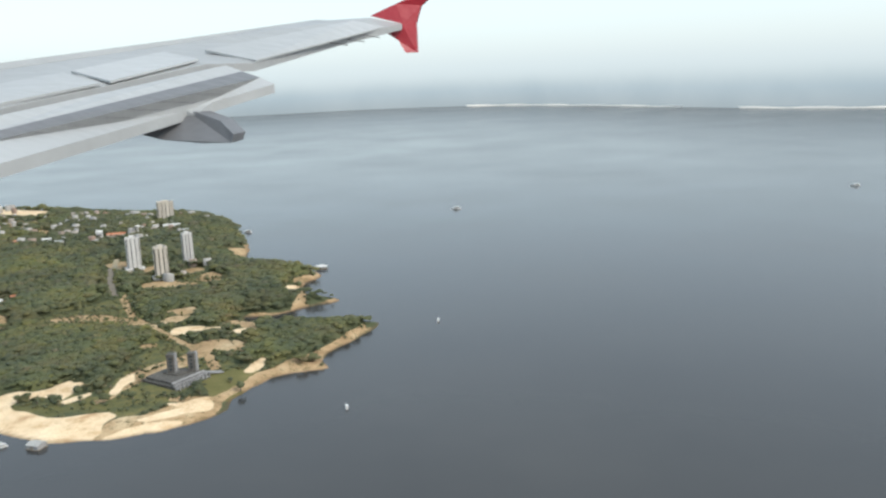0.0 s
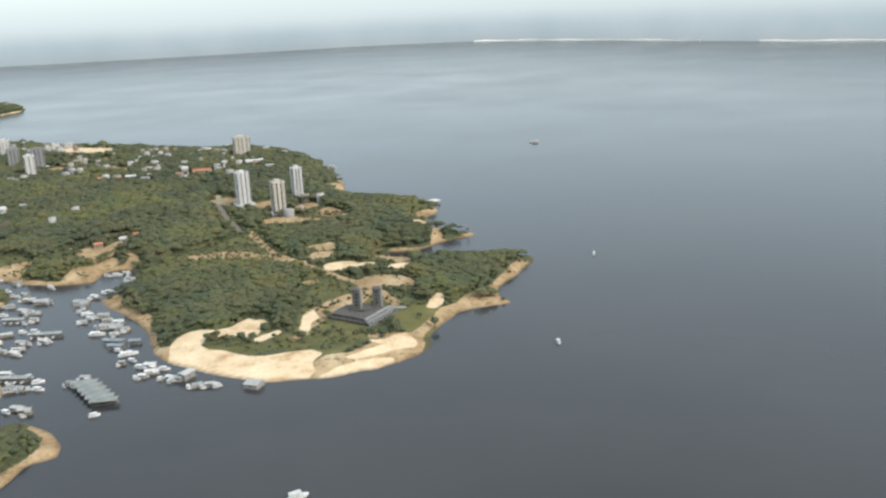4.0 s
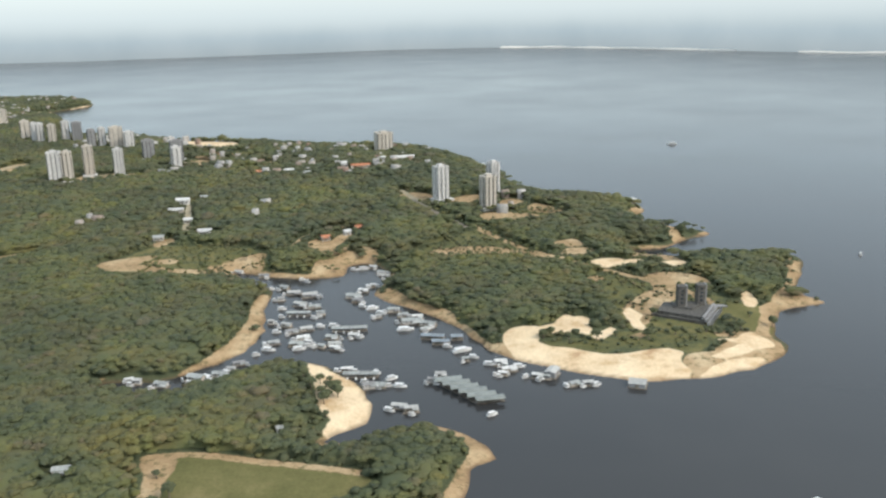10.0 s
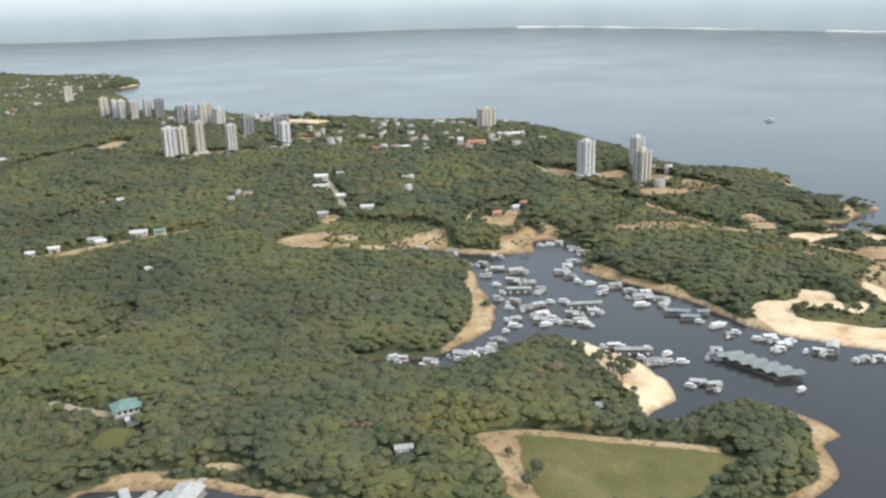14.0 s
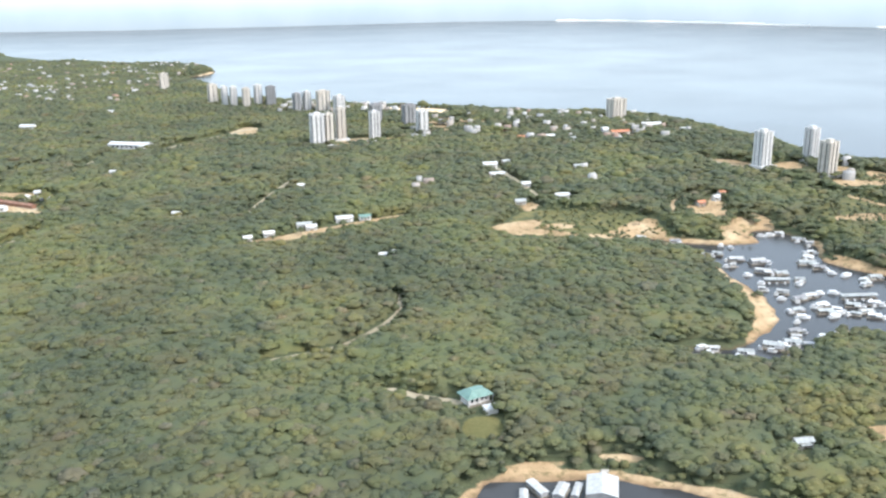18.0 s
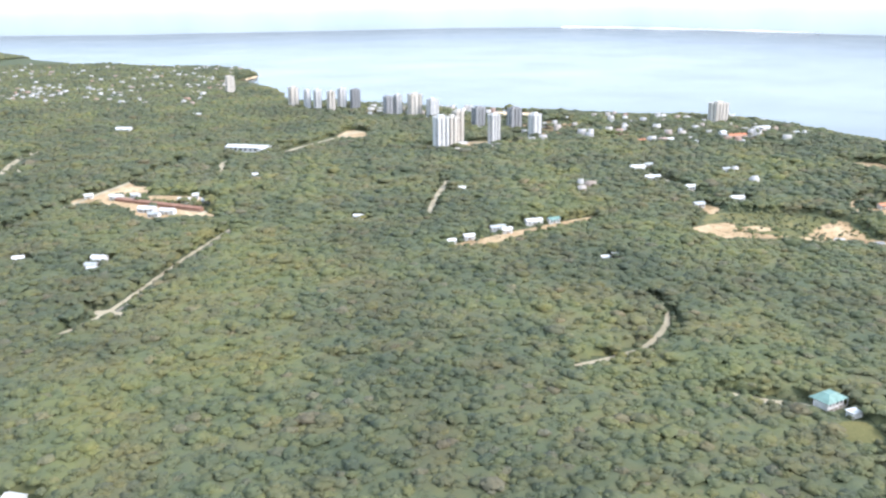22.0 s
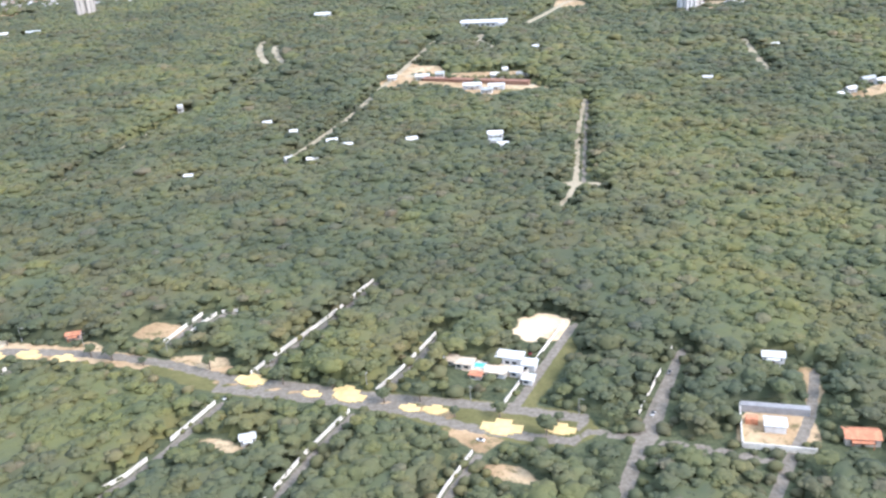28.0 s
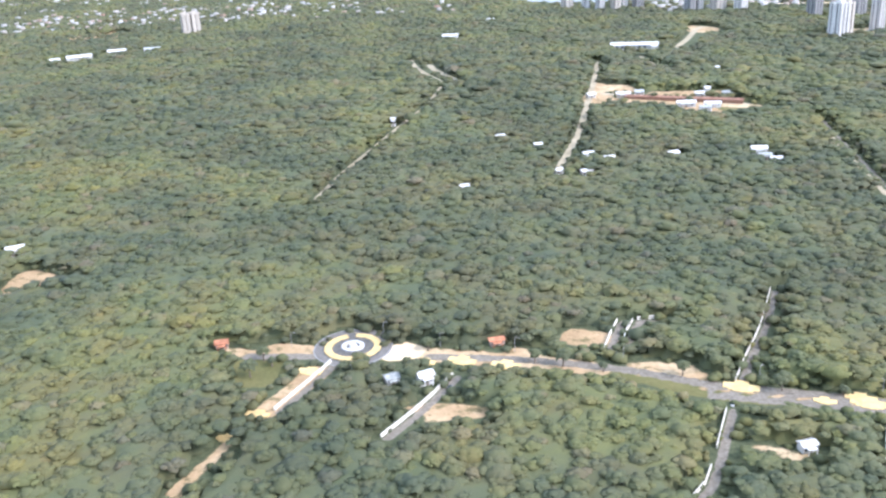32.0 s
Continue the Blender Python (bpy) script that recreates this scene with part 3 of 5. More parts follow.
# houses: x, y, width, depth, height, turn, wall, roof
HOUSES = [
    (-853, 665, 16, 7, 3, -12, "white", "tinw"), (-838, 659, 14, 6, 3, -12, "white", "tinw"), (-845, 652, 10, 6, 2.5, -12, "white", "tin"), (-884, 701, 13, 6, 3, -10, "cream", "tinw"), (-872, 705, 8, 6, 3, -8, "white", "tin"),
    (-834, 690, 12, 6, 2.6, -12, "cream", "tinw"), (-818, 686, 10, 5, 2.6, -12, "white", "tin"), (-905, 706, 8, 5, 2.6, 10, "white", "tinw"), (-711, 632, 8, 5, 3, -20, "white", "tinw"), (-850, 558, 11, 7, 3.2, -10, "white", "tinw"),
    (-851, 548, 9, 6, 2.6, -10, "cream", "tin"), (-895, 561, 8, 6, 3, 15, "white", "tinw"), (-946, 539, 8, 5, 3, 12, "cream", "tinw"), (-961, 593, 6, 5, 3, 0, "white", "tinw"), (-929, 560, 7, 5, 2.8, 0, "white", "tinw"),
    (-644, 587, 9, 5, 2.8, 20, "white", "tinw"), (-625, 605, 13, 5, 3, 18, "white", "tin"), (-601, 617, 15, 6, 3, 16, "white", "tinw"), (-588, 619, 10, 5, 3, 16, "white", "teal"), (-655, 578, 7, 5, 2.5, 20, "cream", "tinw"),
    (-497, 763, 15, 8, 4, 4, "white", "tinw"), (-494, 731, 16, 6, 3, 4, "cream", "tinw"), (-455, 661, 13, 6, 3.2, 5, "white", "tinw"), (-428, 756, 9, 7, 3.2, 8, "white", "tin"), (-566, 545, 6, 4, 2.6, 0, "cream", "tin"),
    (-975, 1025, 22, 9, 4, -6, "white", "tinw"), (-921, 1129, 12, 7, 4, -6, "cream", "tinw"), (-640, 705, 7, 5, 3, 0, "white", "tinw"), (-427, 328, 9, 5, 3, 8, "cream", "tin"), (-354, 357, 6, 4, 2.5, 20, "white", "tin"),
    (-366, 638, 8, 5, 3, 20, "cream", "tile"), (-352, 650, 7, 5, 3, 24, "white", "tinw"), (-345, 660, 7, 5, 3, 24, "cream", "tile"), (-1102, 384, 6, 5, 2.6, 8, "pink", "tile"), (-1047, 353, 6, 5, 2.6, 20, "white", "tin"),
    (-1037, 351, 7, 5, 4.2, 22, "white", "tinw"), (-944, 302, 6, 4, 2.8, 12, "white", "tinw"), (-1013, 372, 7, 4, 2.6, 8, "pink", "tile"), (-1008, 532, 6, 5, 2.6, 10, "cream", "tinw"), (-979, 616, 7, 5, 3, 14, "white", "tinw"),
    (-1040, 663, 4, 4, 5, 0, "white", "tinw"), (-959, 545, 6, 4, 2.6, 30, "white", "tinw"), (-797, 318, 9, 5, 3, -18, "white", "tinw"), (-791, 279, 12, 7, 3, -14, "cream", "tile"),
    (-620, 600, 9, 5, 2.8, 20, "white", "tinw"), (-1207, 488, 10, 6, 3.4, 20, "cream", "tinw"), (-1218, 482, 8, 6, 3, 20, "white", "tinw"), (-1071, 680, 6, 4, 3, 0, "cream", "tin"), (-828, 697, 5, 5, 4, 0, "white", "tinw"),
    (-1350, 1043, 34, 10, 3.4, 18, "white", "tinw"), (-1318, 1064, 26, 9, 3.4, 10, "white", "tinw"), (-1283, 1070, 24, 9, 3.4, 4, "white", "tin"), (-1372, 1035, 14, 9, 3.2, 20, "cream", "tinw"),
    (-483, 780, 9, 6, 3, 4, "cream", "tin"), (-476, 697, 9, 6, 3, 6, "white", "tinw"), (-485, 650, 10, 6, 3, 8, "cream", "tin"), (-938, 570, 8, 5, 2.8, 10, "white", "tinw"), (-848, 541, 8, 5, 2.8, -8, "white", "tinw"), (-573, 541, 6, 4, 2.6, 0, "white", "tinw"), (-797, 765, 6, 5, 3.4, 0, "white", "tinw"),
    (-316, 965, 26, 8, 3.4, 12, "white", "tinw"), (-376, 910, 8, 8, 7, 12, "white", "tinw"), (-360, 915, 26, 8, 3, 10, "cream", "tile"), (-292, 937, 10, 6, 3, 8, "white", "tin"), (-430, 905, 14, 7, 3, 8, "white", "tinw"), (-457, 897, 10, 7, 3, -6, "cream", "tile"), (-411, 890, 12, 7, 3, 4, "white", "tin"),
]
VILLA = (-876, 328)
HANGAR = (-823, 893)
CASTLE = (-164, 474)
ROUNDABOUT = (-1059, 377)
GREEN_HOUSE = (-532, 366)
TOWN = [(-560, 880, -290, 1075, 70), (-1180, 1250, -950, 1560, 70), (-1800, 1480, -1100, 2000, 170), (-1560, 1285, -1180, 1500, 190), (-1130, 1640, -990, 1900, 40), (-250, 700, -215, 790, 6), (-720, 1100, -570, 1190, 40), (-560, 690, -420, 800, 5)]
CLEAR = [(x, y, 0.75 * w + 1) for x, y, w, *_ in TOWERS] + [(x, y - 0.3 * w, 0.55 * w + 1.0) for x, y, w, *_ in HOUSES]
CLEAR += [(VILLA[0] - 8, VILLA[1] - 2, 10), (VILLA[0] + 7, VILLA[1] - 4, 11), (HANGAR[0], HANGAR[1] - 8, 22), (*CASTLE, 20), (*ROUNDABOUT, 13.5), (GREEN_HOUSE[0], GREEN_HOUSE[1] - 3, 9), (-337, 915, 6), (-809, 287, 12), (-640, 886, 20), (-610, 905, 22)]


def smooth_line(pts, step=6.0, closed=False, ragged=0.0):
    """A rounded line through the given corners, in short even steps."""
    pts = [Vector((x, y, 0)) for x, y in pts]
    n = len(pts)
    out = []
    for i in range(n if closed else n - 1):
        a, b, c, d = (pts[(i + k) % n] if closed else pts[min(max(i + k, 0), n - 1)] for k in (-1, 0, 1, 2))
        m = max(1, min(24, int((c - b).length / step)))
        for k in range(m):
            s = k / m
            p = 0.5 * ((2 * b) + (c - a) * s + (2 * a - 5 * b + 4 * c - d) * s * s + (3 * b - a - 3 * c + d) * s ** 3)
            if ragged:
                w = ragged * min(1.0, (c - b).length / 25)
                p = p + Vector((noise.noise(p * 0.09), noise.noise(p * 0.09 + Vector((31, 7, 0))), 0)) * w
            out.append((p.x, p.y))
    if not closed:
        out.append((pts[-1].x, pts[-1].y))
    return np.array(out)


def signed(P, poly):
    """Distance to an outline, positive inside."""
    d = np.full(len(P), 1e9)
    inside = np.zeros(len(P), bool)
    A, B = poly, np.roll(poly, -1, axis=0)
    px, py = P[:, 0], P[:, 1]
    for (ax, ay), (bx, by) in zip(A, B):
        ex, ey = bx - ax, by - ay
        L = ex * ex + ey * ey
        if L < 1e-9:
            continue
        t = np.clip(((px - ax) * ex + (py - ay) * ey) / L, 0, 1)
        d = np.minimum(d, (px - ax - t * ex) ** 2 + (py - ay - t * ey) ** 2)
        if ay != by:
            cross = (ay > py) != (by > py)
            inside ^= cross & (px < ax + (py - ay) * ex / ey)
    d = np.sqrt(d)
    return np.where(inside, d, -d)


def from_line(P, line):
    d = np.full(len(P), 1e9)
    for (ax, ay), (bx, by) in zip(line[:-1], line[1:]):
        ex, ey = bx - ax, by - ay
        L = max(ex * ex + ey * ey, 1e-9)
        t = np.clip(((P[:, 0] - ax) * ex + (P[:, 1] - ay) * ey) / L, 0, 1)
        d = np.minimum(d, (P[:, 0] - ax - t * ex) ** 2 + (P[:, 1] - ay - t * ey) ** 2)
    return np.sqrt(d)


def near(P, pts, margin, fn, far):
    """Works fn out only where P is close to the outline's box."""
    lo, hi = pts.min(axis=0) - margin, pts.max(axis=0) + margin
    k = np.where((P[:, 0] > lo[0]) & (P[:, 0] < hi[0]) & (P[:, 1] > lo[1]) & (P[:, 1] < hi[1]))[0]
    out = np.full(len(P), far)
    if len(k):
        out[k] = fn(P[k])
    return out


MAINLAND = smooth_line(NORTH_SHORE + POINT_SHORE + INLET_SHORE + SOUTH_SHORE, 7.0, True, 3.0)
ZONE_LINES = [(k, smooth_line(p, 5.0, True, 1.0)) for k, p in ZONES]
LANE_LINES = [(k, w, smooth_line(p, 8.0)) for k, w, p in LANES]


def shore(P):
    return signed(P, MAINLAND)


def plateau(P):
    t = np.clip((P[:, 1] - 420) / 380, 0, 1)
    wave = 0.9 * np.sin(P[:, 0] / 61 + 1.3) * np.sin(P[:, 1] / 47) + 0.5 * np.sin(P[:, 0] / 23 + P[:, 1] / 31)
    return 4 + 7 * t * t * (3 - 2 * t) + wave * (0.4 + 0.6 * t)


def height(P, sd):
    h = plateau(P)
    land = h * (1 - np.exp(-np.maximum(sd, 0) / 16)) + 0.25 * np.minimum(np.maximum(sd, 0), 1)
    return np.where(sd > 0, land, np.maximum(sd * 0.35, -4))


def zone_masks(P):
    out = {k: np.zeros(len(P)) for k in ("sand", "dirt", "grass", "road", "track", "bare", "scrub")}
    for k, line in ZONE_LINES:
        s = near(P, line, 8, lambda Q: signed(Q, line), -9.0)
        out[k] = np.maximum(out[k], np.clip(0.5 + s / 5.0, 0, 1))
    for k, w, line in LANE_LINES:
        s = w / 2 - near(P, line, 14, lambda Q: from_line(Q, line), 99.0)
        out[k] = np.maximum(out[k], np.clip(0.5 + (s + (0.8 if k == "track" else 0.0)) / 3.0, 0, 1))
    return out


def z_at(x, y):
    P = np.array([[x, y]], float)
    return float(height(P, shore(P))[0])


def steps(*runs):
    return np.unique(np.concatenate([np.arange(a, b, s, dtype=float) for a, b, s in runs]))


# ---- ground and water ----
gx = steps((-4800, -2400, 80), (-2400, -1250, 12), (-1250, -45, 2.5), (-45, 200, 8), (200, 5200, 100))
gy = steps((-3000, 100, 100), (100, 250, 10), (250, 640, 2.5), (640, 820, 4), (820, 1250, 7), (1250, 2100, 16), (2100, 5900, 60))
GX, GY = np.meshgrid(gx, gy)
GP = np.stack([GX.ravel(), GY.ravel()], 1)
SD = shore(GP)
GZ = height(GP, SD)
idx = np.arange(len(GP)).reshape(GX.shape)
quads = np.stack([idx[:-1, :-1].ravel(), idx[:-1, 1:].ravel(), idx[1:, 1:].ravel(), idx[1:, :-1].ravel()], 1)
ground_mesh = arrays_mesh("ground", np.column_stack([GP, GZ]), quads)
masks = zone_masks(GP)
bank = np.clip(1.2 - np.abs(SD - 1.5) / 4.0, 0, 1) * (GP[:, 1] < 1100)
bank *= np.array([min(1.0, max(0.0, 0.75 + 1.4 * noise.noise((x * 0.035, y * 0.035, 8.8)))) for x, y in GP])
masks["dirt"] = np.maximum.reduce([masks["dirt"], bank, masks.pop("bare")])
masks["grass"] = np.maximum(masks["grass"], 0.54 * masks.pop("scrub"))
masks["wet"] = np.clip(0.9 - np.maximum(SD, 0) / 1.6, 0, 0.8)
for key, val in masks.items():
    a = ground_mesh.attributes.new(key, 'FLOAT', 'POINT')
    a.data.foreach_set("value", val.astype(np.float32))
ground_mesh.materials.append(M_GROUND)
ground_mesh.polygons.foreach_set("use_smooth", np.ones(len(quads), bool))
ground = tagged(new("ground", ground_mesh), "uneven earth ground with sand, bare soil and grass", "ground", kind="structure")

wx = steps((-4800, 5300, 100))
wy = steps((-3000, 6000, 100))
WX, WY = np.meshgrid(wx, wy)
wi = np.arange(WX.size).reshape(WX.shape)
wq = np.stack([wi[:-1, :-1].ravel(), wi[:-1, 1:].ravel(), wi[1:, 1:].ravel(), wi[1:, :-1].ravel()], 1)
water_mesh = arrays_mesh("water", np.column_stack([WX.ravel(), WY.ravel(), np.zeros(WX.size)]), wq)
water_mesh.materials.append(M_WATER)
water = tagged(new("water", water_mesh), "wide dark river with faint ripples", "river", kind="structure")


# ---- distance: the hazy far bank beyond the river ----
# haze painted as emission on an upright wall: paler upwards, fading out at the top
def build_backdrop(nt, bsdf):
    tc = nt.nodes.new("ShaderNodeTexCoord")
    sep = nt.nodes.new("ShaderNodeSeparateXYZ")
    nt.links.new(tc.outputs["Object"], sep.inputs[0])
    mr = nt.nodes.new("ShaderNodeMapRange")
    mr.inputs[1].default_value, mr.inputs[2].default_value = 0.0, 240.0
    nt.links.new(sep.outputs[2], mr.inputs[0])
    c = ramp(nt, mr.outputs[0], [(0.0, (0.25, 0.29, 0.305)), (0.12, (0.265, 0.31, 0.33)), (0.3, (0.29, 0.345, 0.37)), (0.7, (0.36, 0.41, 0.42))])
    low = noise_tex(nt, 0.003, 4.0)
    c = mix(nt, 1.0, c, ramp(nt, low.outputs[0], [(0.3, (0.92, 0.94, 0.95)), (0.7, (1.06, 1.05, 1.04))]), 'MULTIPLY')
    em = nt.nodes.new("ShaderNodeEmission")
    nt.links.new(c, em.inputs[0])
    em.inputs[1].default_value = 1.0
    clear = nt.nodes.new("ShaderNodeBsdfTransparent")
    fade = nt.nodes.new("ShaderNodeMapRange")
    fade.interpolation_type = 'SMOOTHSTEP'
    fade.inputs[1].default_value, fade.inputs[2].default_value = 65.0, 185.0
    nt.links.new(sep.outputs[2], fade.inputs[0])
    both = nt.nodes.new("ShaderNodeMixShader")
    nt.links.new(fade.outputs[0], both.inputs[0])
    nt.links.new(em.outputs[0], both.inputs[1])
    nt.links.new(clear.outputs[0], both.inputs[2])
    nt.links.new(both.outputs[0], nt.nodes["Material Output"].inputs[0])


M_FAR = mat("painted_far_haze", build_backdrop)
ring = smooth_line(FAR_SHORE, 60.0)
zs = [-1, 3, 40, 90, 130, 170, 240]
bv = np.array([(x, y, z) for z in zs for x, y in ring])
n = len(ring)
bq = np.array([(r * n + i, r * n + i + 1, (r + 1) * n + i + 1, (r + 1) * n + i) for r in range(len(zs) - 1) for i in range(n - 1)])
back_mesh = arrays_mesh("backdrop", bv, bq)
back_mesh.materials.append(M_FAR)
backdrop = tagged(new("backdrop", back_mesh), "far forest bank across the river, haze painted as pale blue glow", "backdrop", kind="structure")
backdrop.visible_shadow = False
# pale sand bars along the far bank
for a, b in ((4.0, 5.4), (5.6, 6.3)):
    bar = smooth_line(FAR_SHORE, 60.0)
    i0, i1 = int(a / 9 * len(bar)), int(b / 9 * len(bar))
    seg = bar[i0:i1]
    sv = [(x, y - 12 - 5 * math.sin(i * 0.9), 0.6) for i, (x, y) in enumerate(seg)] + [(x, y - 3, 5.0 + 2 * math.sin(i * 1.7)) for i, (x, y) in enumerate(seg)]
    k = len(seg)
    me = arrays_mesh("sand_bar", np.array(sv), np.array([(i, i + 1, k + i + 1, k + i) for i in range(k - 1)]))
    me.materials.append(M_SANDBAR)
    tagged(new("sand_bar", me), "pale sand bar along the far river bank", "sand bar", kind="structure")


# ---- forest ----
def ball(level, seed, squash=0.66, lobes=0.34, cut=-0.35):
    """A lumpy crown without its underside: vertices and triangles."""
    bm = bmesh.new()
    bmesh.ops.create_icosphere(bm, subdivisions=level, radius=1.0)
    rnd = random.Random(seed)
    off = Vector((rnd.uniform(0, 50), rnd.uniform(0, 50), rnd.uniform(0, 50)))
    for v in bm.verts:
        k = 1 + lobes * 1.6 * noise.noise(v.co * 1.9 + off) + lobes * 0.7 * noise.noise(v.co * 4.3 + off)
        v.co = Vector((v.co.x * k, v.co.y * k, v.co.z * k * squash))
    low = [f for f in bm.faces if f.calc_center_median().z < cut]
    bmesh.ops.delete(bm, geom=low, context='FACES')
    bm.verts.index_update()
    V = np.array([v.co[:] for v in bm.verts])
    F = np.array([[v.index for v in f.verts] for f in bm.faces])
    bm.free()
    return V, F


def clump(level, seed, n, dome=1):
    """A crown: an uneven dome with leaf masses of different size standing out of it."""
    rnd = random.Random(seed)
    V, F = ball(dome, seed * 3 + 1, squash=0.62, lobes=0.42, cut=-0.12)
    Vs, Fs, base = [V * 0.88], [F], len(V)
    for i in range(n):
        V, F = ball(level, seed * 7 + i, squash=rnd.uniform(0.6, 0.95), cut=-0.1)
        a = i * 2.4 + rnd.uniform(-0.5, 0.5)
        q = math.sqrt((i + 0.3) / n)
        s = rnd.uniform(0.2, 0.44) * (1.12 - 0.3 * q)
        V = V * s + np.array([0.8 * q * math.cos(a), 0.8 * q * math.sin(a), 0.40 * (1 - q * q) + rnd.uniform(-0.06, 0.10)])
        Vs.append(V)
        Fs.append(F + base)
        base += len(V)
    return np.vstack(Vs), np.vstack(Fs)


def scatter(x0, y0, x1, y1, cell, rng):
    nx, ny = int((x1 - x0) / cell), int((y1 - y0) / cell)
    X, Y = np.meshgrid(np.arange(nx), np.arange(ny))
    P = np.stack([X.ravel(), Y.ravel()], 1).astype(float)
    P[:, 0] += 0.5 * (np.floor(P[:, 1]) % 2)
    P = (P + 0.5 + rng.uniform(-0.42, 0.42, P.shape)) * cell + np.array([x0, y0])
    return P


def open_ground(P):
    """Where nothing tall grows."""
    m = zone_masks(P)
    scrub = np.array([noise.noise((x * 0.06, y * 0.06, 3.3)) for x, y in P])
    wild = (P[:, 1] > 500) & (scrub > 0.08)
    soft = np.maximum(m["dirt"], m["grass"])
    free = np.maximum.reduce([m["sand"], np.where(wild, 0, soft), m["road"], m["track"], m["bare"], m["scrub"]])
    # the tall trees stop some way short of cleared ground on the river side
    for lo, hi, steps_y in ((240, 430, (3.5, 7.0)), (430, 800, (6.0, 12.0)), (800, 1150, (8.0, 16.0, 26.0))):
        band = np.where((P[:, 1] > lo) & (P[:, 1] < hi))[0]
        if len(band):
            for dy in steps_y:
                e = zone_masks(P[band] + np.array([0.0, dy]))
                free[band] = np.maximum(free[band], np.maximum.reduce([e["sand"], e["bare"], e["track"], e["dirt"] * (lo < 300), e["grass"] * (lo < 300), e["road"] * (lo < 500)]))
    beach = np.where((P[:, 1] > 300) & (P[:, 1] < 440) & (P[:, 0] > -380))[0]
    if len(beach):
        for dy in (11.0, 15.0):
            free[beach] = np.maximum(free[beach], zone_masks(P[beach] + np.array([0.0, dy]))["sand"])
    for k, w, line in LANE_LINES:
        s = w / 2 + (1.9 if k == "road" else 2.0 if w > 2 else -0.7) - near(P + np.array([0.0, 1.0]), line, 14, lambda Q: from_line(Q, line), 99.0)
        free = np.maximum(free, np.clip(0.5 + s / 6.0, 0, 1))
    for x, y, r in CLEAR:
        free = np.maximum(free, ((P[:, 0] - x) ** 2 + (P[:, 1] - y) ** 2 < r * r) * 1.0)
    return free


def plant(name, P, shapes, rmin, rmax, rng, label, anywhere=False, tall=0.8, ripe=1.0):
    sd = shore(P)
    free = np.zeros(len(P)) if anywhere else open_ground(P)
    keep = (sd > 3.0) & (free < 0.36)
    P, sd, free = P[keep], sd[keep], free[keep]
    z = height(P, sd)
    kind = rng.integers(0, len(shapes), len(P))
    rad = rng.uniform(rmin, rmax, len(P)) * np.where(rng.random(len(P)) < 0.09, 1.5, 1.0) * np.clip(1.15 - 1.4 * free, 0.5, 1)
    lift = (rng.uniform(2.9, 3.9, len(P)) + 0.3 * (rad - rmin)) * np.clip(0.6 + sd / 40, 0.6, 1) * np.clip(1.15 - 1.4 * free, 0.5, 1)
    if anywhere:
        lift = 0.45 * rad
    turn = rng.uniform(0, 6.283, len(P))
    wide = rng.uniform(0.8, 1.3, len(P))
    hue = rng.random(len(P)) ** ripe
    Vs, Fs, Ts, base = [], [], [], 0
    for k, (V, F) in enumerate(shapes):
        s = np.where(kind == k)[0]
        if not len(s):
            continue
        c, w = np.cos(turn[s])[:, None], np.sin(turn[s])[:, None]
        x = (V[None, :, 0] * c - V[None, :, 1] * w) * rad[s, None] + P[s, 0, None]
        y = (V[None, :, 0] * w + V[None, :, 1] * c) * rad[s, None] + P[s, 1, None]
        zz = V[None, :, 2] * (tall * rad[s] * wide[s])[:, None] + (z[s] + lift[s])[:, None]
        Vs.append(np.stack([x, y, zz], 2).reshape(-1, 3))
        Fs.append((F[None] + (np.arange(len(s)) * len(V))[:, None, None] + base).reshape(-1, 3))
        Ts.append(np.repeat(hue[s], len(V)))
        base += len(s) * len(V)
    me = arrays_mesh(name, np.vstack(Vs), np.vstack(Fs))
    me.attributes.new("tone", 'FLOAT', 'POINT').data.foreach_set("value", np.concatenate(Ts).astype(np.float32))
    me.materials.append(M_LEAF)
    me.polygons.foreach_set("use_smooth", np.ones(len(me.polygons), bool))
    return tagged(new(name, me), label, "forest", kind="stuff")


RNG = np.random.default_rng(7)

# the closed canopy between the crowns: a rough leafy sheet a little below their tops
inner = (GP[:, 1] < 1130) & (GP[:, 0] > -1700) & (GP[:, 1] > 230) & (SD > 6)
ids = np.where(inner)[0]
wood = np.zeros(len(GP), bool)
wood[ids] = open_ground(GP[ids]) < 0.3
whole = wood[quads].all(axis=1)
cq = quads[whole]
used, back = np.unique(cq, return_inverse=True)
lift = np.array([3.85 + 0.9 * noise.noise((x * 0.17, y * 0.17, 1.0)) + 0.9 * noise.noise((x * 0.6, y * 0.6, 9.0)) for x, y in GP[used]])
share = np.bincount(back.ravel(), minlength=len(used))
lift = np.where(share < 4, 0.15, lift)
canopy_mesh = arrays_mesh("canopy", np.column_stack([GP[used], GZ[used] + lift * np.clip(SD[used] / 14, 0.3, 1)]), back.reshape(cq.shape))
canopy_mesh.attributes.new("tone", 'FLOAT', 'POINT').data.foreach_set("value", RNG.uniform(0.25, 0.85, len(used)).astype(np.float32))
canopy_mesh.materials.append(M_LEAF)
canopy_mesh.polygons.foreach_set("use_smooth", np.ones(len(cq), bool))
canopy = tagged(new("canopy", canopy_mesh), "continuous leafy understorey filling the gaps between crowns", "forest", kind="stuff")
NEAR = [clump(1, s, 8, 1) for s in (3, 5, 8, 11, 14, 17, 19)]
MID = [clump(1, s, 5, 1) for s in (21, 23, 26, 29, 33, 36)]
FAR = [clump(1, s, 3) for s in (41, 43, 46, 49, 52)]
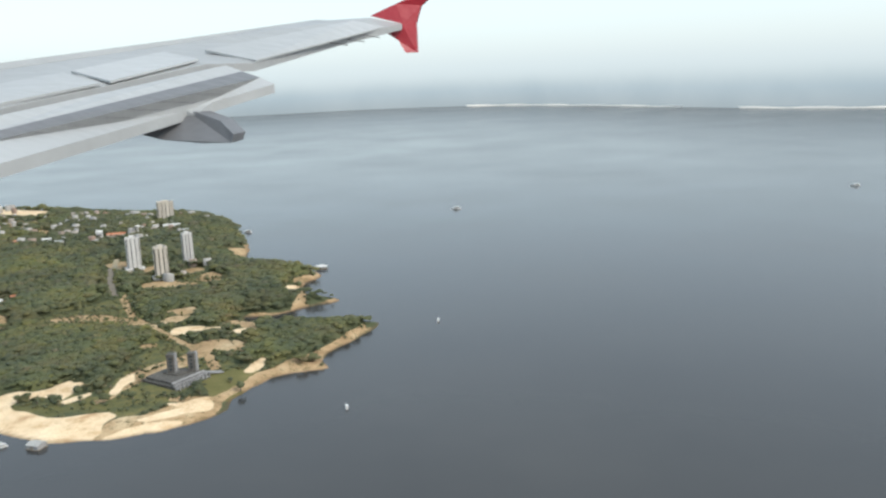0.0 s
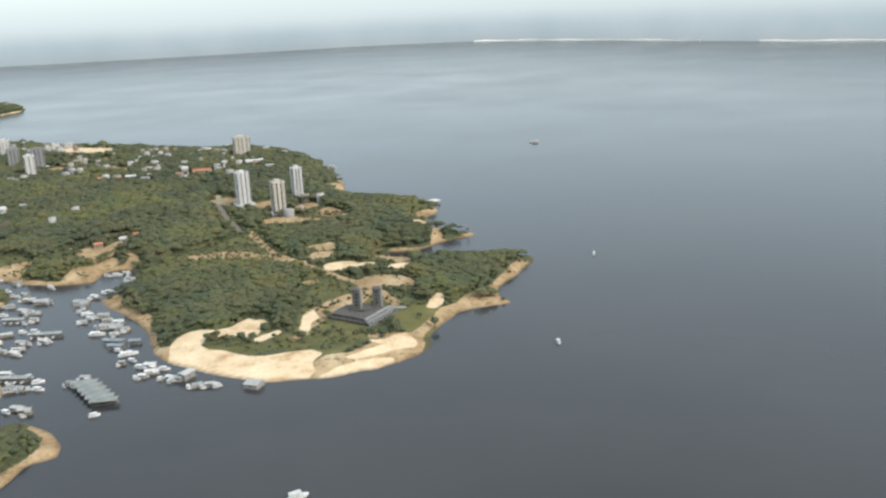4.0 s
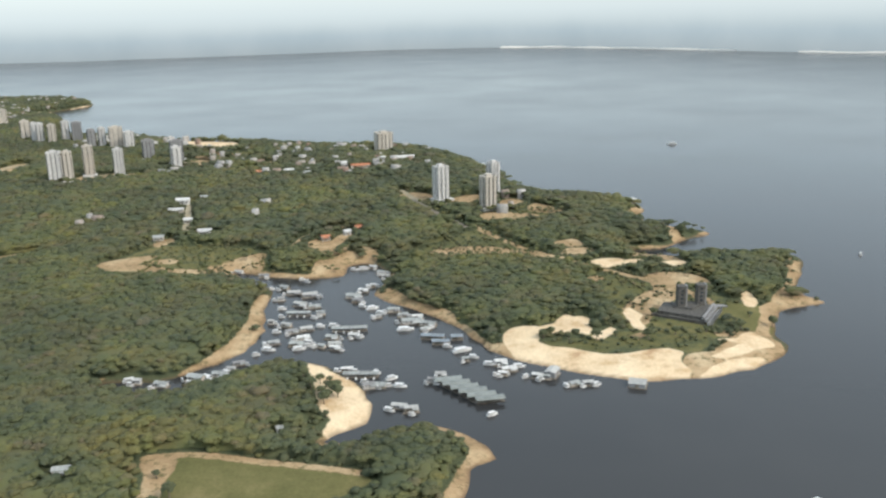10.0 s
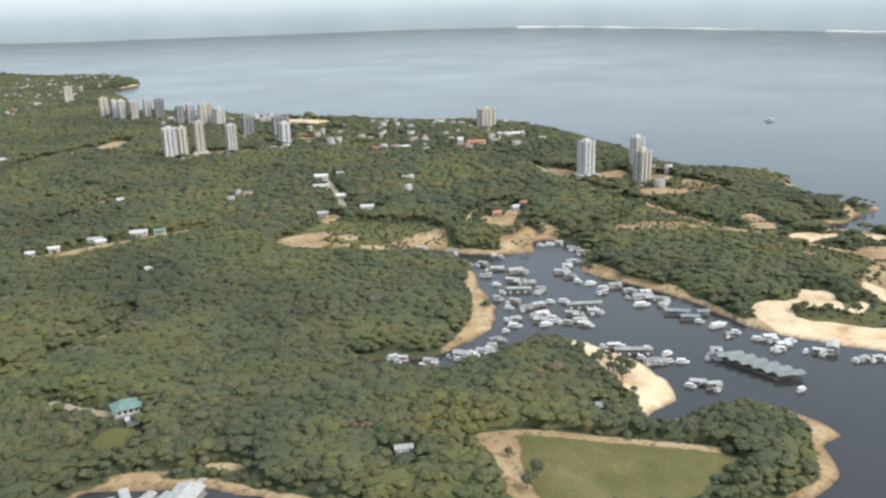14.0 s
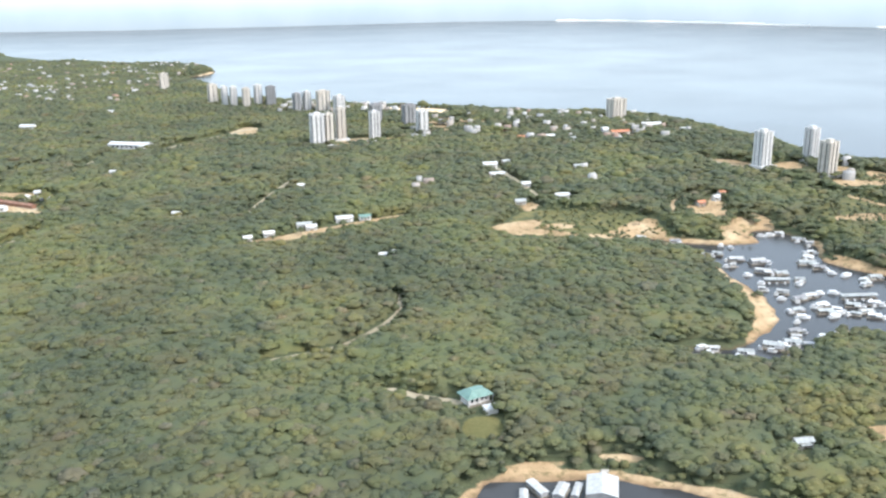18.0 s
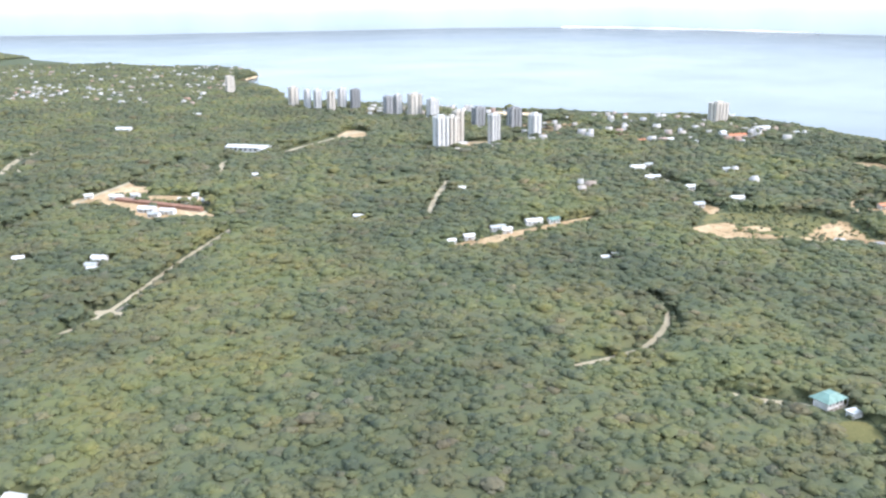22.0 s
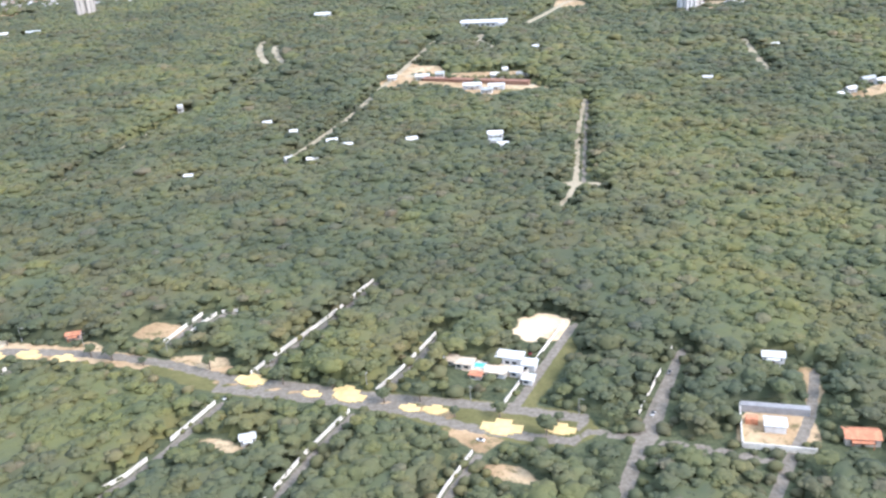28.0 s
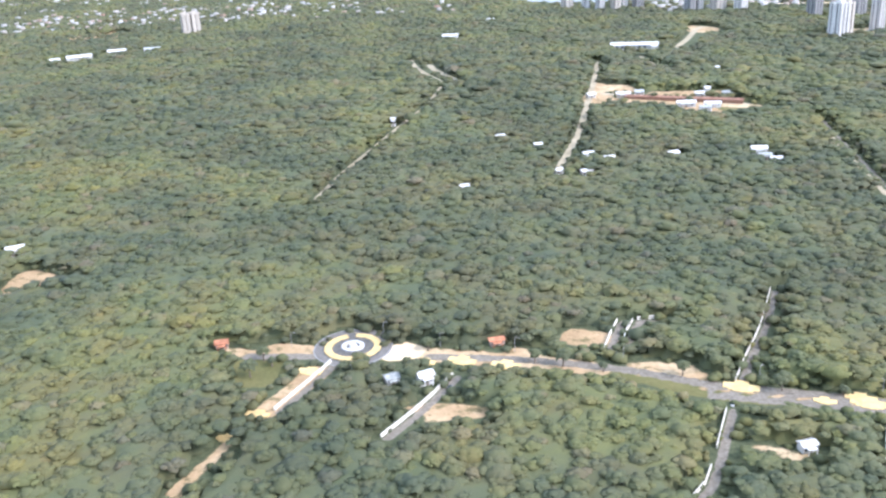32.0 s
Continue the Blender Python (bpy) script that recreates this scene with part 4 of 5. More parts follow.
DOT = [ball(1, s, cut=-0.2) for s in (51, 53, 55)]
FOREST = "dense tropical broadleaf forest with rounded mixed-green crowns"
for x0, x1 in ((-1280, -1040), (-1040, -800), (-800, -540), (-540, -250)):
    plant("forest", scatter(x0, 225, x1, 440, 3.8, RNG), NEAR, 1.5, 3.4, RNG, FOREST, tall=0.56, ripe=0.75)
for x0, x1 in ((-1350, -950), (-950, -600), (-600, -300), (-300, -40)):
    plant("forest", scatter(x0, 440, x1, 660, 4.1, RNG), MID, 1.7, 3.8, RNG, FOREST, tall=0.54)
for x0, x1 in ((-1600, -1000), (-1000, -600), (-600, -100)):
    plant("forest", scatter(x0, 660, x1, 1130, 6.1, RNG), FAR, 3.0, 5.0, RNG, FOREST, tall=0.54)
# low scrub on the cleared ground
SP = scatter(-480, 430, -60, 720, 2.9, RNG)
sm = zone_masks(SP)
lumps = np.array([noise.noise((x * 0.12, y * 0.12, 6.6)) for x, y in SP])
edge = open_ground(SP)
chance = np.where(sm["scrub"] > 0.5, 0.42, np.where(np.maximum(sm["bare"], sm["dirt"]) > 0.5, 0.05, np.where(edge > 0.4, 0.5, 0.0))) + 0.5 * lumps * (sm["scrub"] > 0.5)
chance[(sm["sand"] > 0.3) | (sm["grass"] > 0.4) | (sm["road"] + sm["track"] > 0.2) | ((SP[:, 0] - CASTLE[0]) ** 2 + (SP[:, 1] - CASTLE[1]) ** 2 < 20 ** 2)] = 0
SP = SP[(RNG.random(len(SP)) < chance) & (shore(SP) > 4)]
low = plant("scrub", SP, FAR, 0.7, 1.7, RNG, "low dark green scrub on cleared sandy ground", True)
# bushes that close the wood's edge along streets, tracks and clearings
EP = scatter(-1280, 235, -60, 830, 2.5, RNG)
EP = EP[shore(EP) > 3]
em = zone_masks(EP)
ef = open_ground(EP)
taken = np.maximum.reduce([em["sand"], em["road"], em["track"], em["bare"], em["dirt"], em["grass"], em["scrub"]])
built = np.zeros(len(EP), bool)
for x, y, r in CLEAR:
    built |= (EP[:, 0] - x) ** 2 + (EP[:, 1] - y) ** 2 < (0.72 * r) ** 2
EP = EP[(ef > 0.2) & (taken < 0.42) & ~built & (RNG.random(len(EP)) < 0.6)]
plant("undergrowth", EP, DOT, 0.9, 2.2, RNG, "leafy bushes along the edge of the wood", True)
plant("forest", scatter(-2500, 1000, -1600, 2600, 8.5, RNG), DOT, 3.2, 5.5, RNG, FOREST)
plant("forest", scatter(-1600, 1130, -480, 2000, 6.2, RNG), DOT, 2.6, 4.4, RNG, FOREST)
plant("forest", scatter(-1500, -120, -300, 225, 8.0, RNG), DOT, 3.2, 5.2, RNG, FOREST)


# ---- buildings ----
WALLS = {"white": M_WHITE, "cream": M_CREAM, "pink": M_PINK, "grey": M_GREY}
ROOFS = {"tin": M_TIN, "tinw": M_TIN_W, "tile": M_TILE, "teal": M_TEAL}
COLOUR = {"white": "white", "cream": "cream", "pink": "salmon", "grey": "grey", "tin": "grey tin", "tinw": "white sheet", "tile": "red clay tile", "teal": "teal"}


def tower(x, y, w, d, h, turn, wall, bays):
    """A block of flats: a core, proud bays on each face, columns of windows between them, a roof house and tanks."""
    t = thing("apartment_tower", x, y, z_at(x, y) - 0.3, turn, "tall %s apartment tower with columns of dark windows" % COLOUR[wall], "tower block", "apartment towers")
    m = WALLS[wall]
    part("core", boxes((-w / 2, -d / 2, 0, w / 2, d / 2, h)), m, t)
    bw = w / (2 * bays)
    for i in range(bays):
        cx = -w / 2 + (2 * i + 1) * bw
        for s in (-1, 1):
            part("bay", boxes((cx - bw * 0.52, s * d / 2 - 0.02 * s, 0, cx + bw * 0.52, s * (d / 2 + 0.9), h + 0.5), bevel=0.06), m, t)
    n = int(h / 1.55)
    for i in range(bays + 1):
        cx = min(max(-w / 2 + 2 * i * bw, -w / 2 + 0.45), w / 2 - 0.45)
        for s in (-1, 1):
            bm = bmesh.new()
            for k in range(n):
                box(bm, cx - 0.38, s * d / 2, 0.7 + k * 1.55, cx + 0.38, s * (d / 2 + 0.08), 1.7 + k * 1.55)
            tagged(part("window_column", bm, M_GLASS, t), kind="stuff")
    for i in range(2):
        cy = -d / 4 + i * d / 2
        for s in (-1, 1):
            bm = bmesh.new()
            for k in range(n):
                box(bm, s * w / 2, cy - 0.6, 0.7 + k * 1.55, s * (w / 2 + 0.08), cy + 0.6, 1.7 + k * 1.55)
            tagged(part("window_column", bm, M_GLASS, t), kind="stuff")
    for s in (-1, 1):
        part("end_bay", boxes((s * w / 2 - 0.02 * s, -d * 0.12, 0, s * (w / 2 + 0.6), d * 0.12, h + 0.4)), m, t)
    part("parapet", boxes((-w / 2 - 0.1, -d / 2 - 0.1, h, w / 2 + 0.1, -d / 2 + 0.25, h + 0.7), (-w / 2 - 0.1, d / 2 - 0.25, h, w / 2 + 0.1, d / 2 + 0.1, h + 0.7), (-w / 2 - 0.1, -d / 2, h, -w / 2 + 0.25, d / 2, h + 0.7), (w / 2 - 0.25, -d / 2, h, w / 2 + 0.1, d / 2, h + 0.7)), m, t)
    part("roof_house", boxes((-w * 0.22, -d * 0.25, h, w * 0.2, d * 0.25, h + 2.2), bevel=0.08), m, t)
    part("water_tank", boxes((w * 0.24, -d * 0.15, h, w * 0.4, d * 0.15, h + 1.5), bevel=0.15), M_GREY, t)
    part("podium", boxes((-w * 0.75, -d * 0.9, 0, w * 0.75, d * 0.6, 1.9), bevel=0.1), M_WHITE, t)
    return t


def gable(w, d, z0, rise, over=0.35, thick=0.14):
    """A pitched roof with its ridge along x."""
    bm = bmesh.new()
    X, Y = w / 2 + over, d / 2 + over
    low = z0 - over * rise / (d / 2)
    sec = [(-Y, low), (0, z0 + rise), (Y, low), (Y, low + thick), (0, z0 + rise + thick), (-Y, low + thick)]
    a = [bm.verts.new((-X, y, z)) for y, z in sec]
    b = [bm.verts.new((X, y, z)) for y, z in sec]
    for i in range(6):
        bm.faces.new((a[i], a[(i + 1) % 6], b[(i + 1) % 6], b[i]))
    bm.faces.new((a[0], a[1], a[4], a[5]))
    bm.faces.new((a[1], a[2], a[3], a[4]))
    bm.faces.new((b[5], b[4], b[1], b[0]))
    bm.faces.new((b[4], b[3], b[2], b[1]))
    bmesh.ops.recalc_face_normals(bm, faces=bm.faces)
    return bm


def gable_walls(w, d, h, rise):
    bm = bmesh.new()
    sec = [(-d / 2, -0.4), (d / 2, -0.4), (d / 2, h), (0, h + rise), (-d / 2, h)]
    a = [bm.verts.new((-w / 2, y, z)) for y, z in sec]
    b = [bm.verts.new((w / 2, y, z)) for y, z in sec]
    bm.faces.new(a)
    bm.faces.new(b[::-1])
    for i in range(5):
        bm.faces.new((a[i], b[i], b[(i + 1) % 5], a[(i + 1) % 5]))
    bmesh.ops.recalc_face_normals(bm, faces=bm.faces)
    return bm


def house(x, y, w, d, h, turn, wall, roof):
    k = 0.72 if y > 430 else 0.66
    w, d, h = k * w, k * d, h * (1.0 if y > 430 else 0.75)
    t = thing("house", x, y, z_at(x, y), turn, "low %s house with %s roof in a forest clearing" % (COLOUR[wall], COLOUR[roof]), "house", "houses in the woods")
    rise = d * 0.2
    part("wall_shell", gable_walls(w, d, h, rise), WALLS[wall], t)
    part("roof", gable(w, d, h, rise), ROOFS[roof], t)
    part("porch", boxes((-w * 0.35, -d / 2 - 1.3, h * 0.72, w * 0.3, -d / 2, h * 0.8), (-w * 0.34, -d / 2 - 1.25, -0.3, -w * 0.34 + 0.2, -d / 2 - 1.05, h * 0.72), (w * 0.27, -d / 2 - 1.25, -0.3, w * 0.27 + 0.2, -d / 2 - 1.05, h * 0.72)), ROOFS[roof], t)
    part("door", boxes((-0.45, -d / 2 - 0.05, 0, 0.45, -d / 2 + 0.02, h * 0.68)), M_TIMBER, t)
    for s in (-0.3, 0.3):
        part("window", boxes((s * w - 0.5, -d / 2 - 0.05, h * 0.35, s * w + 0.5, -d / 2 + 0.02, h * 0.7)), M_GLASS, t)
    return t


for row in TOWERS:
    tower(*row)
for row in HOUSES:
    house(*row)

# the unfinished concrete hotel on the point: two dark stair towers over a wide stepped base
hx, hy = CASTLE
ruin = thing("unfinished_hotel", hx, hy, z_at(hx, hy) - 0.6, 0, "dark weathered concrete shell with two square towers on a stepped base", "ruin")
part("base", prism([(-17, -3), (6, -18), (18, 3), (12, 11), (-7, 11)], 0, 1.8), M_RUIN, ruin)
part("upper_floor", prism([(-14, -3), (5, -15), (16, 3), (11, 10), (-7, 10)], 1.8, 3.4), M_RUIN, ruin)
part("roof_slab", prism([(-5, 0), (4, -4), (12, 4), (7, 8), (-4, 7)], 3.4, 4.2), M_RUIN, ruin)
ex, ey = 14 / 27.8, 24 / 27.8
for k, (lo, hi) in enumerate(((0.0, 1.3), (1.6, 2.9), (3.2, 4.2))):
    o = 2.4 - 1.3 * k
    wall = part("terrace_wall", prism([(6 + o * ey, -18 - o * ex), (6 + o * ey + 24 * ex, -18 - o * ex + 24 * ey), (5 + o * ey + 24 * ex, -17.4 - o * ex + 24 * ey), (5 + o * ey, -17.4 - o * ex)], lo, hi), M_GREY, ruin, "grey stepped terrace wall")
for i in range(9):
    a = 1 + i * 2.8
    part("pier", prism([(8.6 + a * ex, -19.4 + a * ey), (9.2 + a * ex, -19.7 + a * ey), (9.5 + a * ex, -19.2 + a * ey), (8.9 + a * ex, -18.9 + a * ey)], 0, 3.4), M_GREY, ruin)
part("ramp", slab([(17, 4, 2.0), (27, 9, 0.4), (25, 12, 0.4), (15, 8, 2.0)], 0.5), M_GREY, ruin)
for tx, ty, th in ((0.0, 2.0, 14.5), (11.0, 5.0, 14.0)):
    tw = part("stair_tower", boxes((tx - 2.5, ty - 2.3, 0, tx + 1.7, ty + 2.3, th), bevel=0.12), M_RUIN, ruin)
    # added slab of lighter concrete: paints the tower's sunlit right edge
    part("fin", boxes((tx + 1.7, ty - 1.6, 0, tx + 2.5, ty + 1.6, th + 0.6)), M_GREY, tw, "paler right side standing for sunlight on the tower")
    part("cap", boxes((tx - 2.7, ty - 2.5, th, tx + 1.9, ty + 2.5, th + 0.4)), M_RUIN, tw)
    for k in range(4):
        part("opening", boxes((tx - 1.1, ty - 2.38, 5.6 + k * 2.1, tx + 0.3, ty - 2.28, 6.7 + k * 2.1)), M_GLASS, tw)

# hangar-like sports hall
hx, hy = HANGAR
hall = thing("sports_hall", hx, hy, z_at(hx, hy), -16, "large hall with a bright white sheet roof in the forest", "hall")
part("wall_shell", gable_walls(40, 13, 4.2, 1.6), M_WHITE, hall)
part("roof", gable(40, 13, 4.2, 1.6, 0.8), M_TIN_W, hall)
part("annex", boxes((14, -11, -0.3, 20, -6.55, 3.9), bevel=0.1), M_WHITE, hall)
part("annex", boxes((-25, -5, -0.3, -20.05, 4, 3.0), bevel=0.1), M_TIN_W, hall)
for i in range(6):
    part("window", boxes((-16 + i * 4.8, -6.58, 1.4, -13.6 + i * 4.8, -6.48, 3.0)), M_GLASS, hall)

# long red-roofed stable by the compound
stable = thing("long_shed", -850, 681, z_at(-850, 681), -28, "long narrow shed with a rust-red tile roof", "shed")
part("wall_shell", gable_walls(76, 3.4, 2.2, 0.8), M_RUST, stable)
part("roof", gable(76, 3.4, 2.2, 0.8), M_RUST, stable)

# stilt house with a teal roof by the forest pond
hx, hy = GREEN_HOUSE
gh = thing("pavilion", hx, hy, z_at(hx, hy), 28, "raised white pavilion with a broad teal roof beside a pond", "pavilion")
part("wall_shell", boxes((-4.4, -3, -0.3, 4.4, 3, 3.2), bevel=0.06), M_WHITE, gh)
hip = prism([(-5.6, -4.2), (5.6, -4.2), (5.6, 4.2), (-5.6, 4.2)], 3.2, 5.2, 0.35)
part("roof", hip, M_TEAL, gh)
part("veranda", boxes((-5.4, -4.4, 0.1, 5.4, -3, 0.35)), M_TIMBER, gh)
for i in range(5):
    part("post", boxes((-5.2 + i * 2.55, -4.2, 0.3, -5.0 + i * 2.55, -4.0, 3.2)), M_WHITE, gh)
for i in range(4):
    part("window", boxes((-3.6 + i * 2, -3.06, 1.2, -2.4 + i * 2, -2.98, 2.4)), M_GLASS, gh)
annexe = thing("outbuilding", hx + 5, hy - 9, z_at(hx + 5, hy - 9), 20, "small white outbuilding with a flat pale roof", "outbuilding")
part("wall_shell", boxes((-2.2, -1.6, -0.3, 2.2, 1.6, 2.2)), M_WHITE, annexe)
part("roof", boxes((-2.6, -2, 2.2, 2.6, 2, 2.4), bevel=0.05), M_TIN_W, annexe)

# water tower
wt = thing("water_tower", -337, 915, z_at(-337, 915), 10, "white concrete water tower with a wide tank", "water tower")
part("stem", prism([(1.2 * math.cos(a), 1.2 * math.sin(a)) for a in np.linspace(0, 6.283, 13)[:-1]], -0.3, 8.5, 0.9), M_WHITE, wt)
part("tank", prism([(1.6 * math.cos(a), 1.6 * math.sin(a)) for a in np.linspace(0, 6.283, 17)[:-1]], 8.5, 10.5, 1.9), M_WHITE, wt)
part("tank_lid", prism([(3.0 * math.cos(a), 3.0 * math.sin(a)) for a in np.linspace(0, 6.283, 17)[:-1]], 10.5, 11.2, 0.6), M_WHITE, wt)

# villa with pool and flat roofs
vx, vy = VILLA
vz = z_at(vx, vy)
villa = thing("villa", vx, vy, vz, -24, "white flat-roofed villa with terraces behind a boundary wall", "villa")
for i, (x0, y0, x1, y1, h) in enumerate(((0, 3, 7.5, 7, 2.6), (-1, -4.6, 5, -1.4, 1.7), (6, -3, 9, -0.2, 1.9), (-11, -2.5, -6, 1, 1.9), (-19, 0, -15.5, 3, 1.7), (10.5, -6, 13.5, -3, 1.8), (8.4, 1, 12.2, 4.6, 2.2), (-5, -7, -1.6, -4.8, 1.5), (-15, -1, -12, 2.6, 1.4))):
    wing = part("wing", boxes((x0, y0, -0.5, x1, y1, h), bevel=0.05), M_WHITE if i not in (3, 7, 8) else M_CREAM, villa)
    part("flat_roof", boxes((x0 - 0.4, y0 - 0.4, h, x1 + 0.4, y1 + 0.4, h + 0.18)), (M_TIN_W, M_YARD, M_TIN_W, M_YARD, M_TIN_W, M_TIN_W, M_TIN_W, M_TILE, M_YARD)[i], wing)
    for k in range(int((x1 - x0) / 2.2)):
        part("window", boxes((x0 + 0.5 + k * 2.2, y0 - 0.06, 0.6, x0 + 1.8 + k * 2.2, y0 + 0.02, min(h - 0.4, 1.6))), M_GLASS, wing)
part("terrace", boxes((-9, -3, -0.3, 9.5, 4, 0.25)), M_YARD, villa)
pool = thing("swimming_pool", vx - 4.2, vy + 2.3, vz + 0.1, -24, "small turquoise pool with a pale stone rim", "pool")
part("rim", boxes((-2.2, -1.5, -0.2, 2.2, -1.2, 0.45), (-2.2, 1.2, -0.2, 2.2, 1.5, 0.45), (-2.2, -1.2, -0.2, -1.9, 1.2, 0.45), (1.9, -1.2, -0.2, 2.2, 1.2, 0.45)), M_WHITE, pool)
part("water", boxes((-1.9, -1.2, 0.0, 1.9, 1.2, 0.38)), M_POOL, pool)

# walled plot with a small white shed
plot = thing("walled_yard", -809, 287, z_at(-809, 287), -18, "walled earth yard with long low sheds", "yard")
part("rear_shed", boxes((-8, 6.5, -0.4, 9, 8.5, 2.2), bevel=0.05), M_GREY, plot)
part("side_wall", boxes((-8.3, -9, -0.5, -8, 8.5, 1.8)), M_WALL, plot)
part("front_wall", boxes((-8, -9.3, -0.5, 9, -9, 1.6)), M_WALL, plot)
part("white_shed", gable_walls(5, 4, 2.2, 0.6), M_WHITE, plot)
part("shed_roof", gable(5, 4, 2.2, 0.6), M_TIN_W, plot)
part("store", boxes((-7, 1, -0.4, -4, 3.2, 1.6)), M_TILE, plot)

# roundabout
rx, ry = ROUNDABOUT
rz = z_at(rx, ry) + 0.15
rb = thing("roundabout", rx, ry, rz, 0, "road circle with a pale sand ring and a white round monument", "roundabout")


def ring_mesh(r0, r1, z0, z1, n=48, a0=0.0, a1=6.2832):
    bm = bmesh.new()
    angles = [a0 + (a1 - a0) * i / n for i in range(n + 1)]
    rows_v = [[bm.verts.new((r * math.cos(a), r * math.sin(a), z)) for r, z in ((r0, z0), (r0, z1), (r1, z1), (r1, z0))] for a in angles]
    for p, q in zip(rows_v[:-1], rows_v[1:]):
        for k in range(4):
            bm.faces.new((p[k], p[(k + 1) % 4], q[(k + 1) % 4], q[k]))
    bm.faces.new(rows_v[0])
    bm.faces.new(rows_v[-1][::-1])
    bmesh.ops.recalc_face_normals(bm, faces=bm.faces)
    return bm


part("carriageway", ring_mesh(9.9, 12.5, -0.6, 0.06), M_ASPHALT, rb)
part("outer_kerb", ring_mesh(12.5, 12.8, -0.6, 0.12), M_GREY, rb)
part("island", prism([(9.9 * math.cos(a), 9.9 * math.sin(a)) for a in np.linspace(0, 6.283, 49)[:-1]], -0.5, 0.12), M_RUIN, rb)
part("sand_ring", ring_mesh(6.8, 9.3, -0.2, 0.35, 44, 1.8, 7.75), M_YELLOW, rb, "pale yellow sand ring")
part("monument", ring_mesh(2.2, 3.7, -0.2, 0.7), M_WHITE, rb)
part("monument_core", prism([(1.7 * math.cos(a), 1.7 * math.sin(a)) for a in np.linspace(0, 6.283, 17)[:-1]], -0.2, 1.3, 0.6), M_WHITE, rb)

# stepped cross-shaped paved pads along the avenue
PADS = [(-877, 298, 5.6), (-894, 309, 3.6), (-901, 311, 3), (-918, 320, 5), (-929, 323, 3), (-948, 334, 5), (-862, 295, 4), (-1025, 363, 4.5), (-1012, 358, 4.5), (-1072, 363, 4), (-1085, 340, 3.5), (-1092, 329, 3), (-919, 323, 4), (-1037, 364, 4)]
for x, y, r in PADS:
    p = thing("paved_pad", x, y, z_at(x, y), -24 + random.uniform(-6, 6), "stepped cross-shaped pale yellow paved pad beside the avenue", "paving", "paved pads")
    part("long_slab", boxes((-r, -r * 0.32, -0.4, r, r * 0.32, 0.22), bevel=0.04), M_YELLOW, p)
    part("cross_slab", boxes((-r * 0.42, -r * 0.62, -0.4, r * 0.38, r * 0.66, 0.26), bevel=0.04), M_YELLOW, p)
    part("step_slab", boxes((-r * 0.7, -r * 0.48, -0.4, r * 0.66, r * 0.2, 0.18), bevel=0.04), M_YELLOW, p)


def wall_run(pts, off, h=1.25):
    """A boundary wall in separate panels with piers beside a street."""
    line = smooth_line(pts, 6.0)
    t = thing("boundary_wall", *line[0], 0, 0, "pale rendered boundary wall in panels along a street", "wall", "street walls")
    for (ax, ay), (bx, by) in zip(line[:-1], line[1:]):
        L = math.hypot(bx - ax, by - ay)
        if L < 0.5 or random.random() < 0.04:
            continue
        ux, uy = (bx - ax) / L, (by - ay) / L
        cx, cy = (ax + bx) / 2 - uy * off, (ay + by) / 2 + ux * off
        z = z_at(cx, cy)
        o = part("panel", boxes((-L / 2, -0.12, -1.0, L / 2 - 0.12, 0.12, h + random.uniform(-0.1, 0.1))), M_WALL, t)
        o.matrix_basis = pose(cx - line[0][0], cy - line[0][1], z, 0, 0, math.degrees(math.atan2(by - ay, bx - ax)))
    return t


for k, w, pts in LANES:
    if k == "road" and w in (2.4, 2.5) and len(pts) >= 3:
        wall_run(pts, -w / 2 - 0.6)
wall_run([(-848, 350), (-859, 331), (-873, 306)], -3.2)
wall_run([(-820, 328), (-838, 297)], -3.0)

# light poles along the avenue
for x, y in ((-1049, 384), (-1031, 373), (-1008, 366), (-977, 353), (-942, 336), (-913, 323), (-884, 312), (-856, 301), (-1079, 381)):
    lp = thing("street_lamp", x, y, z_at(x, y), random.uniform(0, 360), "thin grey street lamp post beside the avenue", "street lamp", "street lamps")
    part("post", prism([(0.1 * math.cos(a), 0.1 * math.sin(a)) for a in np.linspace(0, 6.283, 7)[:-1]], -0.3, 5.0, 0.6), M_GREY, lp)
    part("arm", boxes((-0.05, -0.05, 4.9, 1.2, 0.05, 5.0)), M_GREY, lp)
    part("lamp_head", boxes((0.9, -0.12, 4.8, 1.5, 0.12, 4.92), bevel=0.03), M_GREY, lp)

# cars parked on the streets
CARS = [(-837, 298, 60, M_HULL), (-827, 317, 60, M_GREY), (-914, 307, 64, M_HULL), (-883, 293, -24, M_HULL), (-798, 293, 55, M_HULL), (-864, 335, 65, M_RED), (-954, 325, 65, M_HULL), (-1030, 347, 50, M_GREY)]
for x, y, a, m in CARS:
    c = thing("car", x, y, z_at(x, y) + 0.05, a, "small %s car parked on a street" % {M_HULL: "white", M_GREY: "grey", M_RED: "dark red"}[m], "car", "parked cars")
    body = boxes((-1.05, -0.45, 0.15, 1.05, 0.45, 0.45), bevel=0.08)
    part("body", body, m, c)
    part("cabin", prism([(-0.6, -0.4), (0.5, -0.4), (0.5, 0.4), (-0.6, 0.4)], 0.45, 0.75, 0.82), M_GLASS, c)
    for wx_, wy_ in ((-0.65, -0.42), (0.65, -0.42), (-0.65, 0.42), (0.65, 0.42)):
        bm = bmesh.new()
        bmesh.ops.create_cone(bm, cap_ends=True, segments=10, radius1=0.17, radius2=0.17, depth=0.14, matrix=pose(wx_, wy_, 0.17, 90, 0, 0))
        part("wheel", bm, M_DARK, c)


